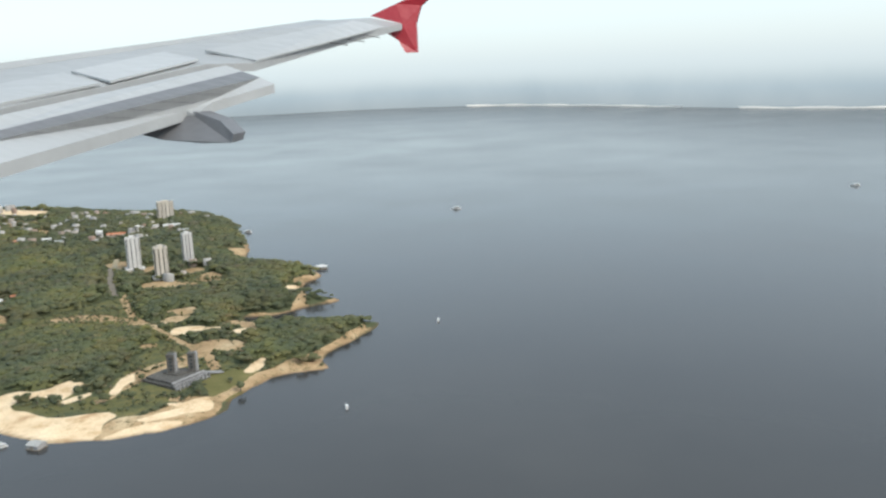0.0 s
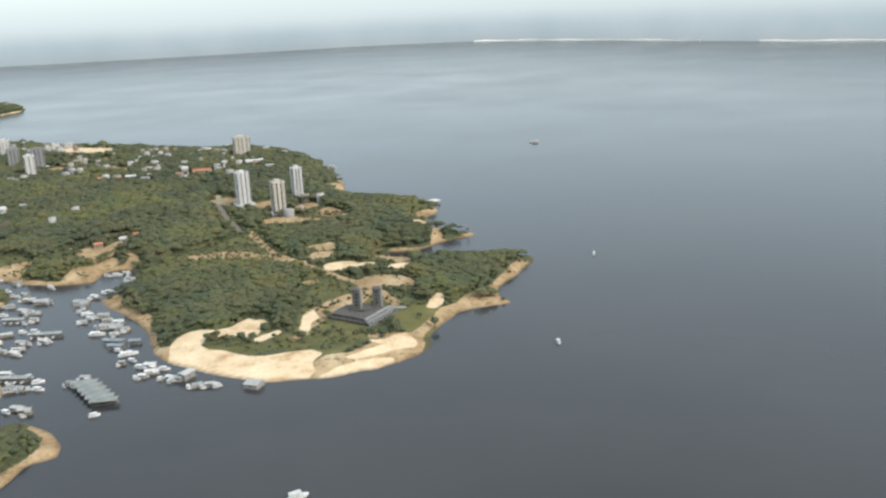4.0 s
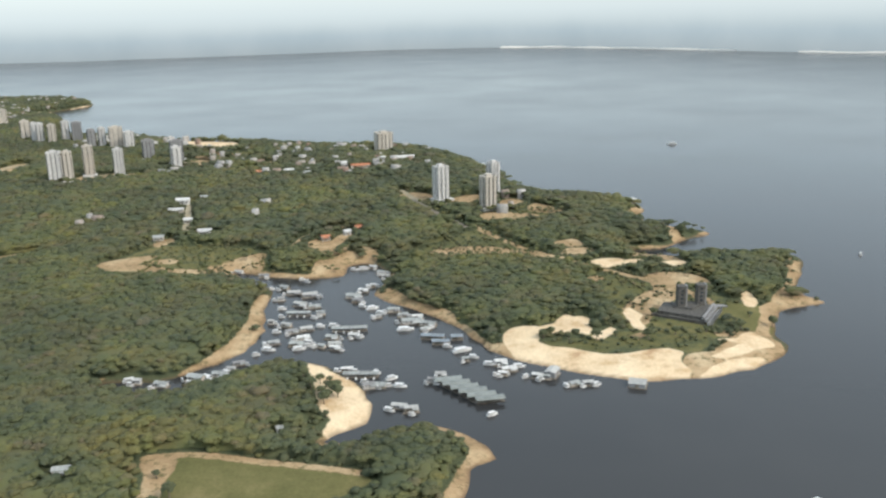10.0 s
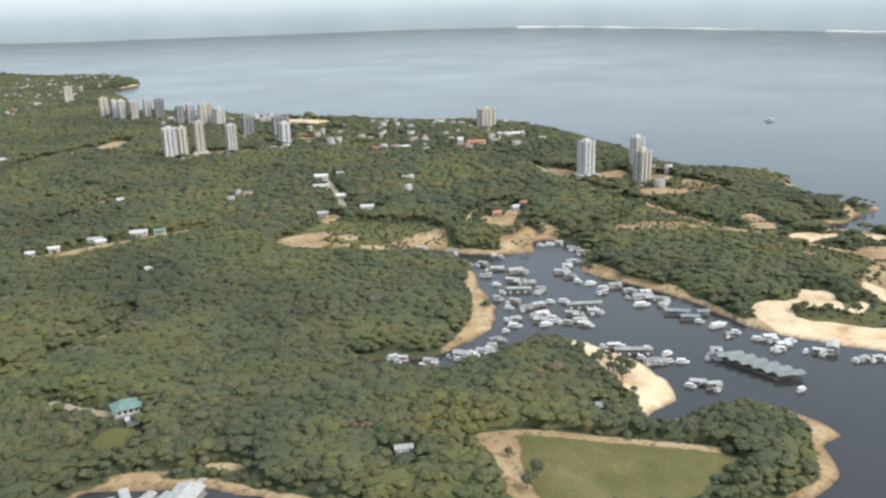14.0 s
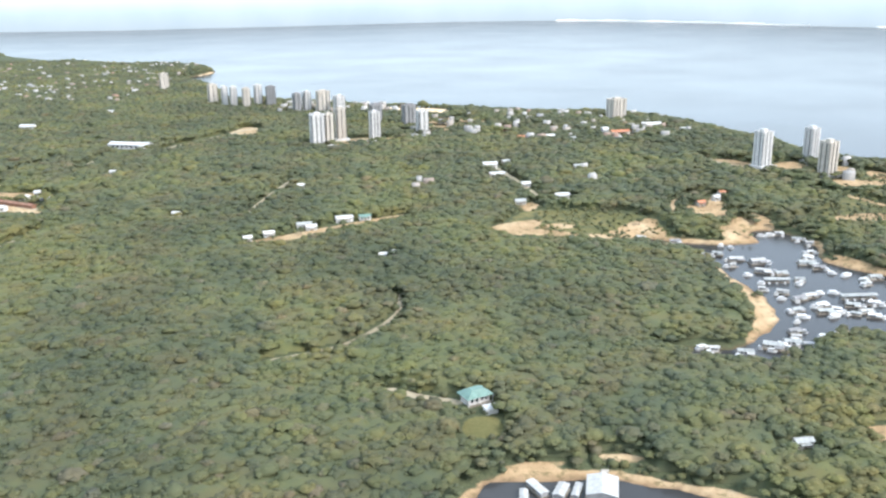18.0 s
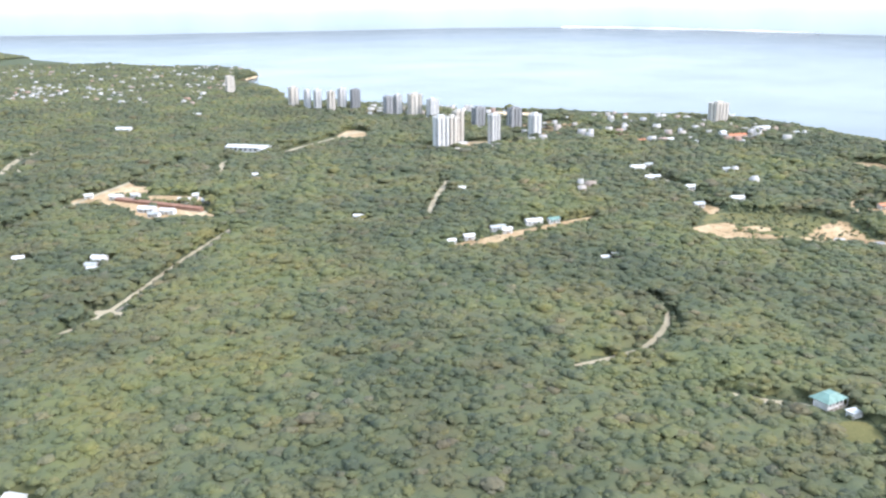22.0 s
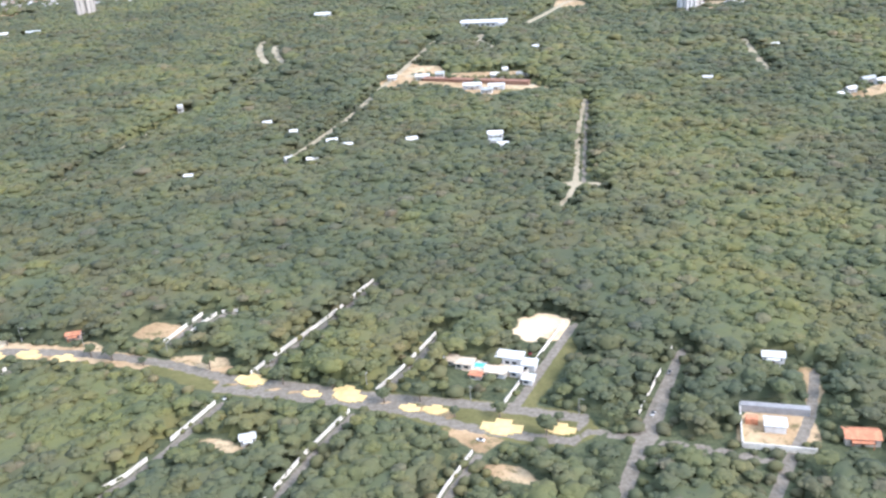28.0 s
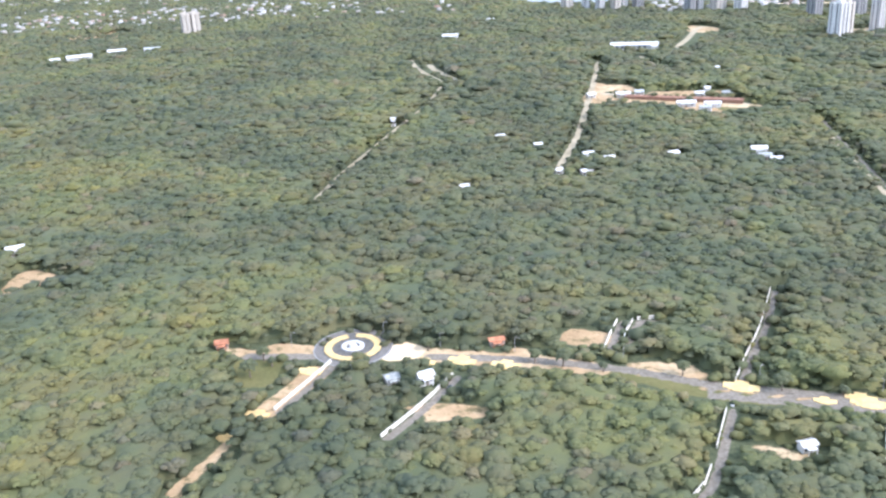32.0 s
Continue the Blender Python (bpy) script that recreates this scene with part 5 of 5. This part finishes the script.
# the far town: joined small houses, none of them near
def far_town(x0, y0, x1, y1, n, rng):
    bm_v, bm_f, base = [], [], 0
    P = rng.uniform((x0, y0), (x1, y1), (n * 3, 2))
    P = P[shore(P) > 8][:n]
    zz = height(P, shore(P))
    cube = np.array([(-1, -1, 0), (1, -1, 0), (1, 1, 0), (-1, 1, 0), (-1, -1, 1), (1, -1, 1), (1, 1, 1), (-1, 1, 1), (-1, 0, 1.35), (1, 0, 1.35)], float)
    F = [(0, 1, 5, 4), (2, 3, 7, 6), (4, 5, 9, 8), (6, 7, 8, 9), (1, 2, 6, 5), (3, 0, 4, 7), (5, 6, 9, 9), (7, 4, 8, 8)]
    tri = np.array([t for q in F for t in ((q[0], q[1], q[2]), (q[0], q[2], q[3])) if len(set(t)) == 3])
    for (x, y), z in zip(P, zz):
        s = np.array([rng.uniform(1.8, 4.2), rng.uniform(1.5, 3), rng.uniform(4.2, 6.6)])
        a = rng.uniform(-0.4, 0.4)
        V = cube * s
        V = np.stack([V[:, 0] * math.cos(a) - V[:, 1] * math.sin(a) + x, V[:, 0] * math.sin(a) + V[:, 1] * math.cos(a) + y, V[:, 2] + z - 0.5], 1)
        bm_v.append(V)
        bm_f.append(tri + base)
        base += len(V)
    me = arrays_mesh("far_town", np.vstack(bm_v), np.vstack(bm_f))
    me.materials.append(M_TOWN)
    tagged(new("far_town", me), "distant low white and red-roofed houses among trees", "town", kind="stuff")


def build_town(nt, bsdf):
    geo = nt.nodes.new("ShaderNodeNewGeometry")
    c = ramp(nt, geo.outputs["Random Per Island"], [(0.0, (0.30, 0.29, 0.27)), (0.3, (0.46, 0.45, 0.43)), (0.5, (0.28, 0.24, 0.20)), (0.65, (0.28, 0.17, 0.12)), (0.8, (0.38, 0.37, 0.34)), (1.0, (0.30, 0.30, 0.30))])
    b = noise_tex(nt, 0.8, 3.0)
    c = mix(nt, 1.0, c, ramp(nt, b.outputs[0], [(0.3, (0.75, 0.75, 0.75)), (0.7, (1.05, 1.05, 1.05))]), 'MULTIPLY')
    nt.links.new(c, bsdf.inputs["Base Color"])
    bsdf.inputs["Roughness"].default_value = 0.8


M_TOWN = mat("town_walls_and_roofs", build_town)
TRNG = np.random.default_rng(5)
for row in TOWN:
    far_town(*row, TRNG)


# ---- boats and floating houses ----
HOUSEBOATS = [(-399, 579, 8), (-417, 590, 7), (-382, 552, 7), (-375, 542, 10), (-365, 536, 11), (-381, 530, 5), (-368, 519, 10), (-360, 515, 8), (-355, 503, 6), (-380, 490, 4), (-371, 485, 7), (-367, 475, 8), (-360, 479, 8), (-334, 467, 7), (-345, 465, 8), (-360, 466, 8), (-362, 457, 9), (-356, 458, 5), (-374, 460, 7), (-349, 453, 5), (-343, 456, 8), (-342, 450, 7), (-386, 434, 7), (-388, 427, 5), (-392, 421, 9), (-402, 417, 10)]
HOUSEBOATS += [(-416, 411, 8), (-428, 415, 5), (-387, 417, 4), (-381, 418, 5), (-331, 592, 6), (-325, 579, 7), (-322, 569, 6), (-329, 551, 4), (-334, 542, 7), (-339, 532, 11), (-336, 523, 8), (-315, 504, 8), (-310, 496, 7), (-323, 495, 4), (-305, 485, 13), (-296, 481, 10), (-298, 473, 6), (-302, 492, 7), (-279, 430, 4), (-263, 424, 7), (-260, 416, 8), (-263, 412, 5), (-248, 407, 6), (-244, 406, 4), (-233, 398, 6), (-227, 398, 6), (-334, 422, 7), (-323, 402, 7), (-318, 403, 6), (-309, 381, 8), (-304, 377, 7), (-291, 413, 6), (-295, 406, 5)]
MOTORBOATS = [(-399, 563, 5), (-374, 570, 4), (-370, 565, 4), (-390, 552, 4), (-378, 514, 5), (-376, 500, 4), (-358, 497, 4), (-353, 483, 5), (-346, 483, 6), (-375, 476, 5), (-360, 451, 7), (-375, 451, 7), (-380, 445, 4), (-397, 418, 7), (-404, 413, 4), (-432, 418, 7), (-376, 427, 5), (-367, 433, 3), (-343, 589, 5), (-337, 590, 7), (-333, 514, 5), (-327, 510, 7), (-322, 501, 6), (-308, 474, 9), (-287, 448, 5), (-280, 442, 10), (-275, 433, 5), (-268, 424, 6), (-255, 420, 6), (-253, 408, 4), (-224, 396, 3), (-320, 418, 4), (-325, 408, 4), (-313, 411, 6), (-309, 402, 6), (-313, 378, 5), (-271, 371, 5)]
DOCKS = [(-367, 503, 13, -4), (-337, 476, 18, 2), (-327, 415, 16, -4)]
AWNINGS = [(-294, 461, 12, -12), (-290, 453, 9, -8), (-282, 459, 6, 5)]


def houseboat(x, y, L):
    d = max(2.6, min(L * random.uniform(0.42, 0.6), 5.5))
    h = random.uniform(1.5, 2.3)
    tin = random.choice((M_TIN, M_TIN, M_TIN, M_TIN_P, M_TIN_P, M_TIN_W, M_TIN_W, M_GREY))
    w = random.choice((M_TIMBER, M_WHITE, M_GREY, M_CREAM))
    t = thing("floating_house", x, y, 0, random.uniform(-30, 26), "floating timber house with %s tin roof in the inlet" % ("white" if tin is M_TIN_W else "grey weathered"), "floating house", "floating houses")
    part("pontoon", boxes((-L / 2, -d / 2, -0.4, L / 2, d / 2, 0.35), bevel=0.08), M_TIMBER, t)
    part("cabin", gable_walls(L * 0.8, d * 0.72, h, d * 0.12), w, t)
    part("roof", gable(L * 0.84, d * 0.8, h, d * 0.12, 0.3, 0.1), tin, t)
    if L > 5:
        part("lean_to", slab([(L * 0.05, -d * 0.72, h * 0.7), (L * 0.48, -d * 0.72, h * 0.7), (L * 0.48, -d * 0.3, h * 0.95), (L * 0.05, -d * 0.3, h * 0.95)], 0.08), random.choice((M_TIN, M_TIN_W, M_GREY)), t)
    for s in (-0.22, 0.0, 0.22):
        part("window", boxes((s * L - 0.3, -d * 0.36 - 0.05, h * 0.45, s * L + 0.3, -d * 0.36 + 0.02, h * 0.8)), M_GLASS, t)
    part("walkway", boxes((-L / 2 - 0.5, -d / 2 - 0.7, 0.1, L / 2 + 0.4, -d / 2, 0.28)), M_TIMBER, t)
    return t


def hull_mesh(L, b, h):
    bm = bmesh.new()
    rows_v = []
    for s, k in ((-0.5, 0.8), (-0.25, 1.0), (0.1, 1.0), (0.35, 0.66), (0.5, 0.06)):
        up = h * (1 + 0.35 * max(0, s) * 2)
        rows_v.append([bm.verts.new((s * L, y * b / 2 * k, z)) for y, z in ((-1, up), (-0.7, -0.25), (0.7, -0.25), (1, up))])
    for p, q in zip(rows_v[:-1], rows_v[1:]):
        for k in range(4):
            bm.faces.new((p[k], q[k], q[(k + 1) % 4], p[(k + 1) % 4]))
    bm.faces.new(rows_v[0])
    bm.faces.new(rows_v[-1][::-1])
    bmesh.ops.recalc_face_normals(bm, faces=bm.faces)
    return bm


def motorboat(x, y, L, turn=None, big=False):
    a = random.uniform(-40, 30) if turn is None else turn
    t = thing("motor_boat", x, y, 0, a, "white river boat with a covered cabin afloat on dark water", "boat", "river boats")
    b = L * 0.34
    h = 0.45 + L * 0.05
    part("hull", hull_mesh(L, b, h), M_HULL, t)
    part("cabin", prism([(-L * 0.3, -b * 0.38), (L * 0.18, -b * 0.34), (L * 0.18, b * 0.34), (-L * 0.3, b * 0.38)], h * 0.9, h + 0.9, 0.9), M_WHITE, t)
    part("canopy", boxes((-L * 0.4, -b * 0.46, h + 0.9, L * 0.22, b * 0.46, h + 1.02), bevel=0.04), M_HULL, t)
    part("windscreen", slab([(L * 0.24, -b * 0.3, h), (L * 0.24, b * 0.3, h), (L * 0.16, b * 0.28, h + 0.8), (L * 0.16, -b * 0.28, h + 0.8)], 0.05), M_GLASS, t)
    if big:
        part("upper_deck", boxes((-L * 0.32, -b * 0.4, h + 1.02, L * 0.1, b * 0.4, h + 1.7), bevel=0.05), M_WHITE, t)
        part("upper_roof", boxes((-L * 0.4, -b * 0.46, h + 1.7, L * 0.16, b * 0.46, h + 1.82)), M_TIN_W, t)
    for s in (-1, 1):
        part("rail", boxes((-L * 0.42, s * b * 0.44 - 0.03, h + 0.2, L * 0.2, s * b * 0.44 + 0.03, h + 0.26)), M_GREY, t)
    return t


def covered_dock(x, y, L, turn):
    t = thing("covered_dock", x, y, 0, turn, "long covered boat dock with a ribbed grey tin roof", "dock", "covered docks")
    part("deck", boxes((-L / 2, -1.6, -0.3, L / 2, 1.6, 0.3)), M_TIMBER, t)
    part("roof", gable(L, 3.4, 2.0, 0.5, 0.3, 0.1), M_TIN, t)
    for i in range(int(L / 2.5) + 1):
        for s in (-1.5, 1.5):
            part("post", boxes((-L / 2 + i * 2.5 - 0.08, s - 0.08, 0.3, -L / 2 + i * 2.5 + 0.08, s + 0.08, 2.0)), M_GREY, t)
    for i in range(int(L / 4)):
        part("moored_skiff", hull_mesh(2.4, 0.9, 0.4), M_HULL, t).matrix_basis = pose(-L / 2 + 2 + i * 4, -2.4, 0, 0, 0, 90)
    return t


random.seed(11)
for x, y, L in HOUSEBOATS:
    L *= 0.92
    houseboat(x, y, L)
    for _ in range(random.choice((1, 1, 2, 3))):
        a = random.uniform(0, 6.28)
        motorboat(x + (L * 0.55 + 1) * math.cos(a), y - abs(L * 0.4 + 1.2) * abs(math.sin(a)), random.uniform(2.0, 3.8))
for row in MOTORBOATS:
    motorboat(*row)
for row in DOCKS:
    covered_dock(*row)
for x, y, L, a in AWNINGS:
    t = thing("boat_shelter", x, y, 0, a, "floating boat shelter covered with blue sheeting", "boat shelter", "blue shelters")
    part("raft", boxes((-L / 2, -2, -0.3, L / 2, 2, 0.3)), M_TIMBER, t)
    part("sheet_roof", gable(L, 3.8, 1.9, 0.6, 0.2, 0.08), M_BLUE, t)
    for i in range(3):
        for s in (-1.7, 1.7):
            part("post", boxes((-L * 0.42 + i * L * 0.42 - 0.08, s - 0.08, 0.3, -L * 0.42 + i * L * 0.42 + 0.08, s + 0.08, 1.9)), M_GREY, t)

# the big marina shed: ribbed barrel roofs side by side in a stepped row on one floating deck
shed = thing("marina_shed", -279.5, 394, 0, 0, "large floating marina shed with ribbed grey barrel roofs in a row", "boat shed")
part("deck", slab([(-15, 12.5, 0.3), (-2, 14, 0.3), (15, -10, 0.3), (3, -12.5, 0.3)], 0.6), M_TIMBER, shed)
for i in range(6):
    bm = bmesh.new()
    n = 8
    sec = [(2.35 * math.cos(math.pi * k / n), 0.6 * math.sin(math.pi * k / n)) for k in range(n + 1)]
    a = [bm.verts.new((-6.2, u, v)) for u, v in sec]
    b = [bm.verts.new((6.2, u, v)) for u, v in sec]
    for k in range(n):
        bm.faces.new((a[k], a[k + 1], b[k + 1], b[k]))
    bm.faces.new(a)
    bm.faces.new(b[::-1])
    bm.faces.new((a[0], b[0], b[n], a[n]))
    bmesh.ops.recalc_face_normals(bm, faces=bm.faces)
    cx, cy = -8.5 + 3.4 * i, 10.5 - 4.3 * i
    part("barrel_roof", bm, M_SHED, shed).matrix_basis = pose(cx, cy, 2.2 + 0.12 * (i % 2), 0, 0, 8)
    for s_ in (-5.8, 5.8):
        part("post", boxes((cx + s_ - 0.12, cy - 0.12 + s_ * 0.14, 0.3, cx + s_ + 0.12, cy + 0.12 + s_ * 0.14, 2.3)), M_GREY, shed)

# boathouses by the beach, and pond boathouse
for x, y, w, d, h, a in ((-241, 409, 7, 4.5, 3.0, 62), (-206, 395, 7, 6, 2.2, -20), (-496.5, 308.5, 11, 9, 3.0, 78), (-516, 311, 8, 2.4, 1.8, -64), (-509, 309, 7, 3.0, 1.9, 66), (-504, 309.5, 7, 1.8, 1.4, 70), (-520.5, 308, 5, 2.0, 1.2, 84)):
    t = thing("boathouse", x, y, 0, a, "floating boathouse with a pale grey pitched sheet roof", "boathouse", "white boathouses")
    part("raft", boxes((-w / 2 - 0.5, -d / 2 - 0.5, -0.35, w / 2 + 0.5, d / 2 + 0.5, 0.3)), M_TIMBER, t)
    part("wall_shell", gable_walls(w, d, h, d * 0.12), M_GREY, t)
    part("roof", gable(w, d, h, d * 0.12, 0.35, 0.1), M_TIN_P, t)
    part("door", boxes((-0.7, -d / 2 - 0.06, 0.3, 0.7, -d / 2 + 0.02, h * 0.8)), M_TIMBER, t)

gang = thing("gangway", -493.8, 319, 0, 72, "timber gangway from the bank to the boathouse", "gangway")
part("deck", boxes((-6.5, -1.3, 0.9, 7, 1.3, 1.2), bevel=0.04), M_CREAM, gang)
for k in range(5):
    for s_ in (-1.1, 1.1):
        part("post", boxes((-5.6 + k * 2.8, s_ - 0.1, -1.5, -5.4 + k * 2.8, s_ + 0.1, 1.9)), M_TIMBER, gang)
# craft out on the river
for x, y, L, a in ((-60, 432, 4.5, 100), (-14, 589, 4.5, 80), (2, 1092, 12, 175), (531, 1157, 12, 170), (-235, 978, 9, 170), (-171, 296, 8, 30)):
    motorboat(x, y, L, a, L > 6)
fh = thing("floating_bar", -122, 772, 0, 0, "round white-roofed floating kiosk off the shore", "kiosk")
part("raft", prism([(6 * math.cos(a), 4.5 * math.sin(a)) for a in np.linspace(0, 6.283, 13)[:-1]], -0.4, 0.4), M_TIMBER, fh)
part("roof", prism([(6.5 * math.cos(a), 4.8 * math.sin(a)) for a in np.linspace(0, 6.283, 17)[:-1]], 2.4, 3.6, 0.35), M_TIN_W, fh)
for k in range(6):
    part("post", boxes((4.6 * math.cos(k * 1.047) - 0.12, 3.4 * math.sin(k * 1.047) - 0.12, 0.4, 4.6 * math.cos(k * 1.047) + 0.12, 3.4 * math.sin(k * 1.047) + 0.12, 2.5)), M_GREY, fh)


# ---- single trees at the edges of beaches, fields and streets ----
def lone_tree(name, seed, label, r):
    t = new(name)
    tagged(t, label, "tree", "lone trees")
    bm = bmesh.new()
    bmesh.ops.create_cone(bm, cap_ends=True, segments=8, radius1=0.3, radius2=0.14, depth=r * 1.1 + 0.6, matrix=Matrix.Translation((0, 0, r * 0.55 - 0.3)))
    for k in range(4):
        a = k * 1.57 + seed
        bmesh.ops.create_cone(bm, cap_ends=True, segments=6, radius1=0.12, radius2=0.05, depth=r * 0.9, matrix=Matrix.Translation((0.28 * r * math.cos(a), 0.28 * r * math.sin(a), r * 1.15)) @ Euler((0.6 * math.sin(a), 0.6 * math.cos(a), 0)).to_matrix().to_4x4())
    part("trunk", bm, M_BARK, t)
    V, F = clump(1, seed, 16)
    me = arrays_mesh("crown", V * r + np.array([0, 0, r * 1.35]), F)
    me.attributes.new("tone", 'FLOAT', 'POINT').data.foreach_set("value", np.full(len(V), (seed % 7) / 8, dtype=np.float32))
    me.materials.append(M_LEAF)
    c = new("crown", me)
    c.parent = t
    return t


TREES = [lone_tree("tree", s, lab, r) for s, lab, r in ((61, "broad dark-green tree standing alone at a clearing's edge", 2.4), (64, "small round green tree on sandy ground", 1.6), (67, "tall yellow-green tree beside a street", 2.9))]
SPOTS = [(-344, 402), (-341, 398), (-338, 392), (-336, 396), (-340, 404), (-335, 388), (-339, 385), (-343, 391), (-347, 395), (-342, 388), (-348, 384), (-340, 380), (-345, 376), (-338, 369), (-352, 408), (-240, 447), (-228, 444), (-215, 441), (-236, 450), (-205, 445), (-190, 440), (-176, 444), (-160, 447), (-142, 450), (-388, 303), (-392, 322), (-384, 309), (-877, 303), (-889, 305), (-898, 314), (-908, 315), (-923, 325), (-938, 330), (-962, 343), (-984, 349), (-995, 354), (-1003, 358), (-862, 298), (-866, 293), (-1035, 371), (-1084, 368), (-1090, 362), (-1087, 372), (-300, 322), (-292, 332), (-289, 345), (-130, 470), (-122, 460), (-180, 470), (-200, 475), (-188, 488), (-160, 540), (-145, 535), (-205, 630), (-355, 610), (-340, 615), (-395, 600), (-415, 604), (-440, 600), (-385, 590), (-246, 612), (-270, 605), (-850, 668), (-866, 690), (-825, 670), (-600, 600), (-625, 590), (-640, 578), (-854, 317)]
for i, (x, y) in enumerate(SPOTS):
    src = TREES[i % 3]
    m = pose(x, y, z_at(x, y), 0, 0, (i * 77) % 360)
    if i < 3:
        src.matrix_basis = m
    else:
        copy_thing(src, m)


# ---- the aircraft's wing, beside the first place of the eye ----
PANELS = {
    'wing_box': [(-2.39, 4.53, 170.08), (-1.86, 6.0, 170.24), (-1.02, 7.74, 170.46), (-0.68, 7.95, 170.48), (-0.4, 8.04, 170.42), (-0.84, 6.99, 170.27), (-1.21, 5.57, 170.09), (-1.44, 5.31, 170.09), (-1.7, 4.42, 169.99), (-1.88, 3.5, 169.9)],
    'leading_edge_slat': [(-2.42, 4.58, 170.115), (-1.87, 6.05, 170.27), (-1.12, 7.74, 170.47), (-1.02, 7.74, 170.46), (-1.86, 5.99, 170.24), (-2.39, 4.52, 170.08)],
    'spoiler': [(-1.69, 4.44, 170.012), (-1.95, 4.61, 170.072), (-1.75, 5.52, 170.182), (-1.49, 5.34, 170.122)],
    'inner_spoiler': [(-1.9, 3.56, 169.925), (-1.71, 4.37, 170.005), (-1.96, 4.53, 170.065), (-2.13, 4.0, 170.005)],
    'aileron': [(-1.2, 5.6, 170.108), (-1.55, 5.73, 170.188), (-0.78, 7.53, 170.438), (-0.54, 7.73, 170.388)],
    'flap_skin': [(-1.81, 3.37, 169.88), (-1.63, 4.23, 169.96), (-1.38, 5.15, 170.06), (-1.32, 5.31, 170.08), (-1.22, 5.28, 170.04), (-1.74, 3.24, 169.83)],
    'flap_seal': [(-1.74, 3.23, 169.83), (-1.22, 5.27, 170.04), (-1.1, 5.19, 170.0), (-1.71, 3.15, 169.8)],
    'flap': [(-1.71, 3.15, 169.8), (-1.1, 5.19, 170.0), (-1.01, 5.14, 169.96), (-1.25, 4.66, 169.88), (-1.28, 4.44, 169.83), (-1.33, 4.45, 169.85), (-1.59, 2.91, 169.73)],
    'winglet_upper': [(-0.68, 8.03, 170.5), (-0.45, 8.08, 170.6), (0.01, 8.17, 170.77), (-0.23, 8.15, 170.58), (-0.28, 8.12, 170.43), (-0.39, 8.07, 170.42)],
    'winglet_lower': [(-0.59, 8.01, 170.38), (-0.4, 8.04, 170.42), (-0.28, 8.12, 170.43), (-0.28, 8.1, 170.17), (-0.38, 8.04, 170.17), (-0.44, 8.04, 170.28)],
    'flap_track_fairing': [(-1.64, 4.32, 169.78), (-1.34, 4.5, 169.85), (-1.27, 4.44, 169.84), (-1.12, 4.29, 169.8), (-1.03, 4.17, 169.74), (-1.04, 4.16, 169.7), (-1.19, 4.21, 169.7), (-1.4, 4.27, 169.72)],
}
wing = thing("aircraft_wing", 0, 0, 0, 0, "pale grey airliner wing with lowered flaps and a red winglet", "aircraft wing")
for name, pts in PANELS.items():
    upright = name.startswith("winglet") or name == "flap_track_fairing"
    m = M_RED if name.startswith("winglet") else M_WING_D if name in ("flap_seal", "flap_track_fairing") else M_WING
    if upright:
        bm = bmesh.new()
        k = 0.06 if name.startswith("winglet") else 0.2
        a = [bm.verts.new(p) for p in pts]
        b = [bm.verts.new((p[0] + 0.01, p[1] + k, p[2])) for p in pts]
        bm.faces.new(a)
        bm.faces.new(b[::-1])
        for i in range(len(a)):
            bm.faces.new((a[i], b[i], b[(i + 1) % len(a)], a[(i + 1) % len(a)]))
        bmesh.ops.recalc_face_normals(bm, faces=bm.faces)
    else:
        bm = slab(pts, 0.012 if name in ("spoiler", "inner_spoiler", "aileron") else 0.05)
    part(name, bm, m, wing, "red winglet blade" if name.startswith("winglet") else "")
for x, y, z in ((-0.88, 6.75, 170.24), (-0.78, 7.05, 170.27), (-0.68, 7.35, 170.31)):
    part("static_wick", slab([(x, y, z), (x + 0.13, y, z - 0.025), (x + 0.13, y + 0.01, z - 0.025), (x, y + 0.02, z)], 0.006), M_DARK, wing)
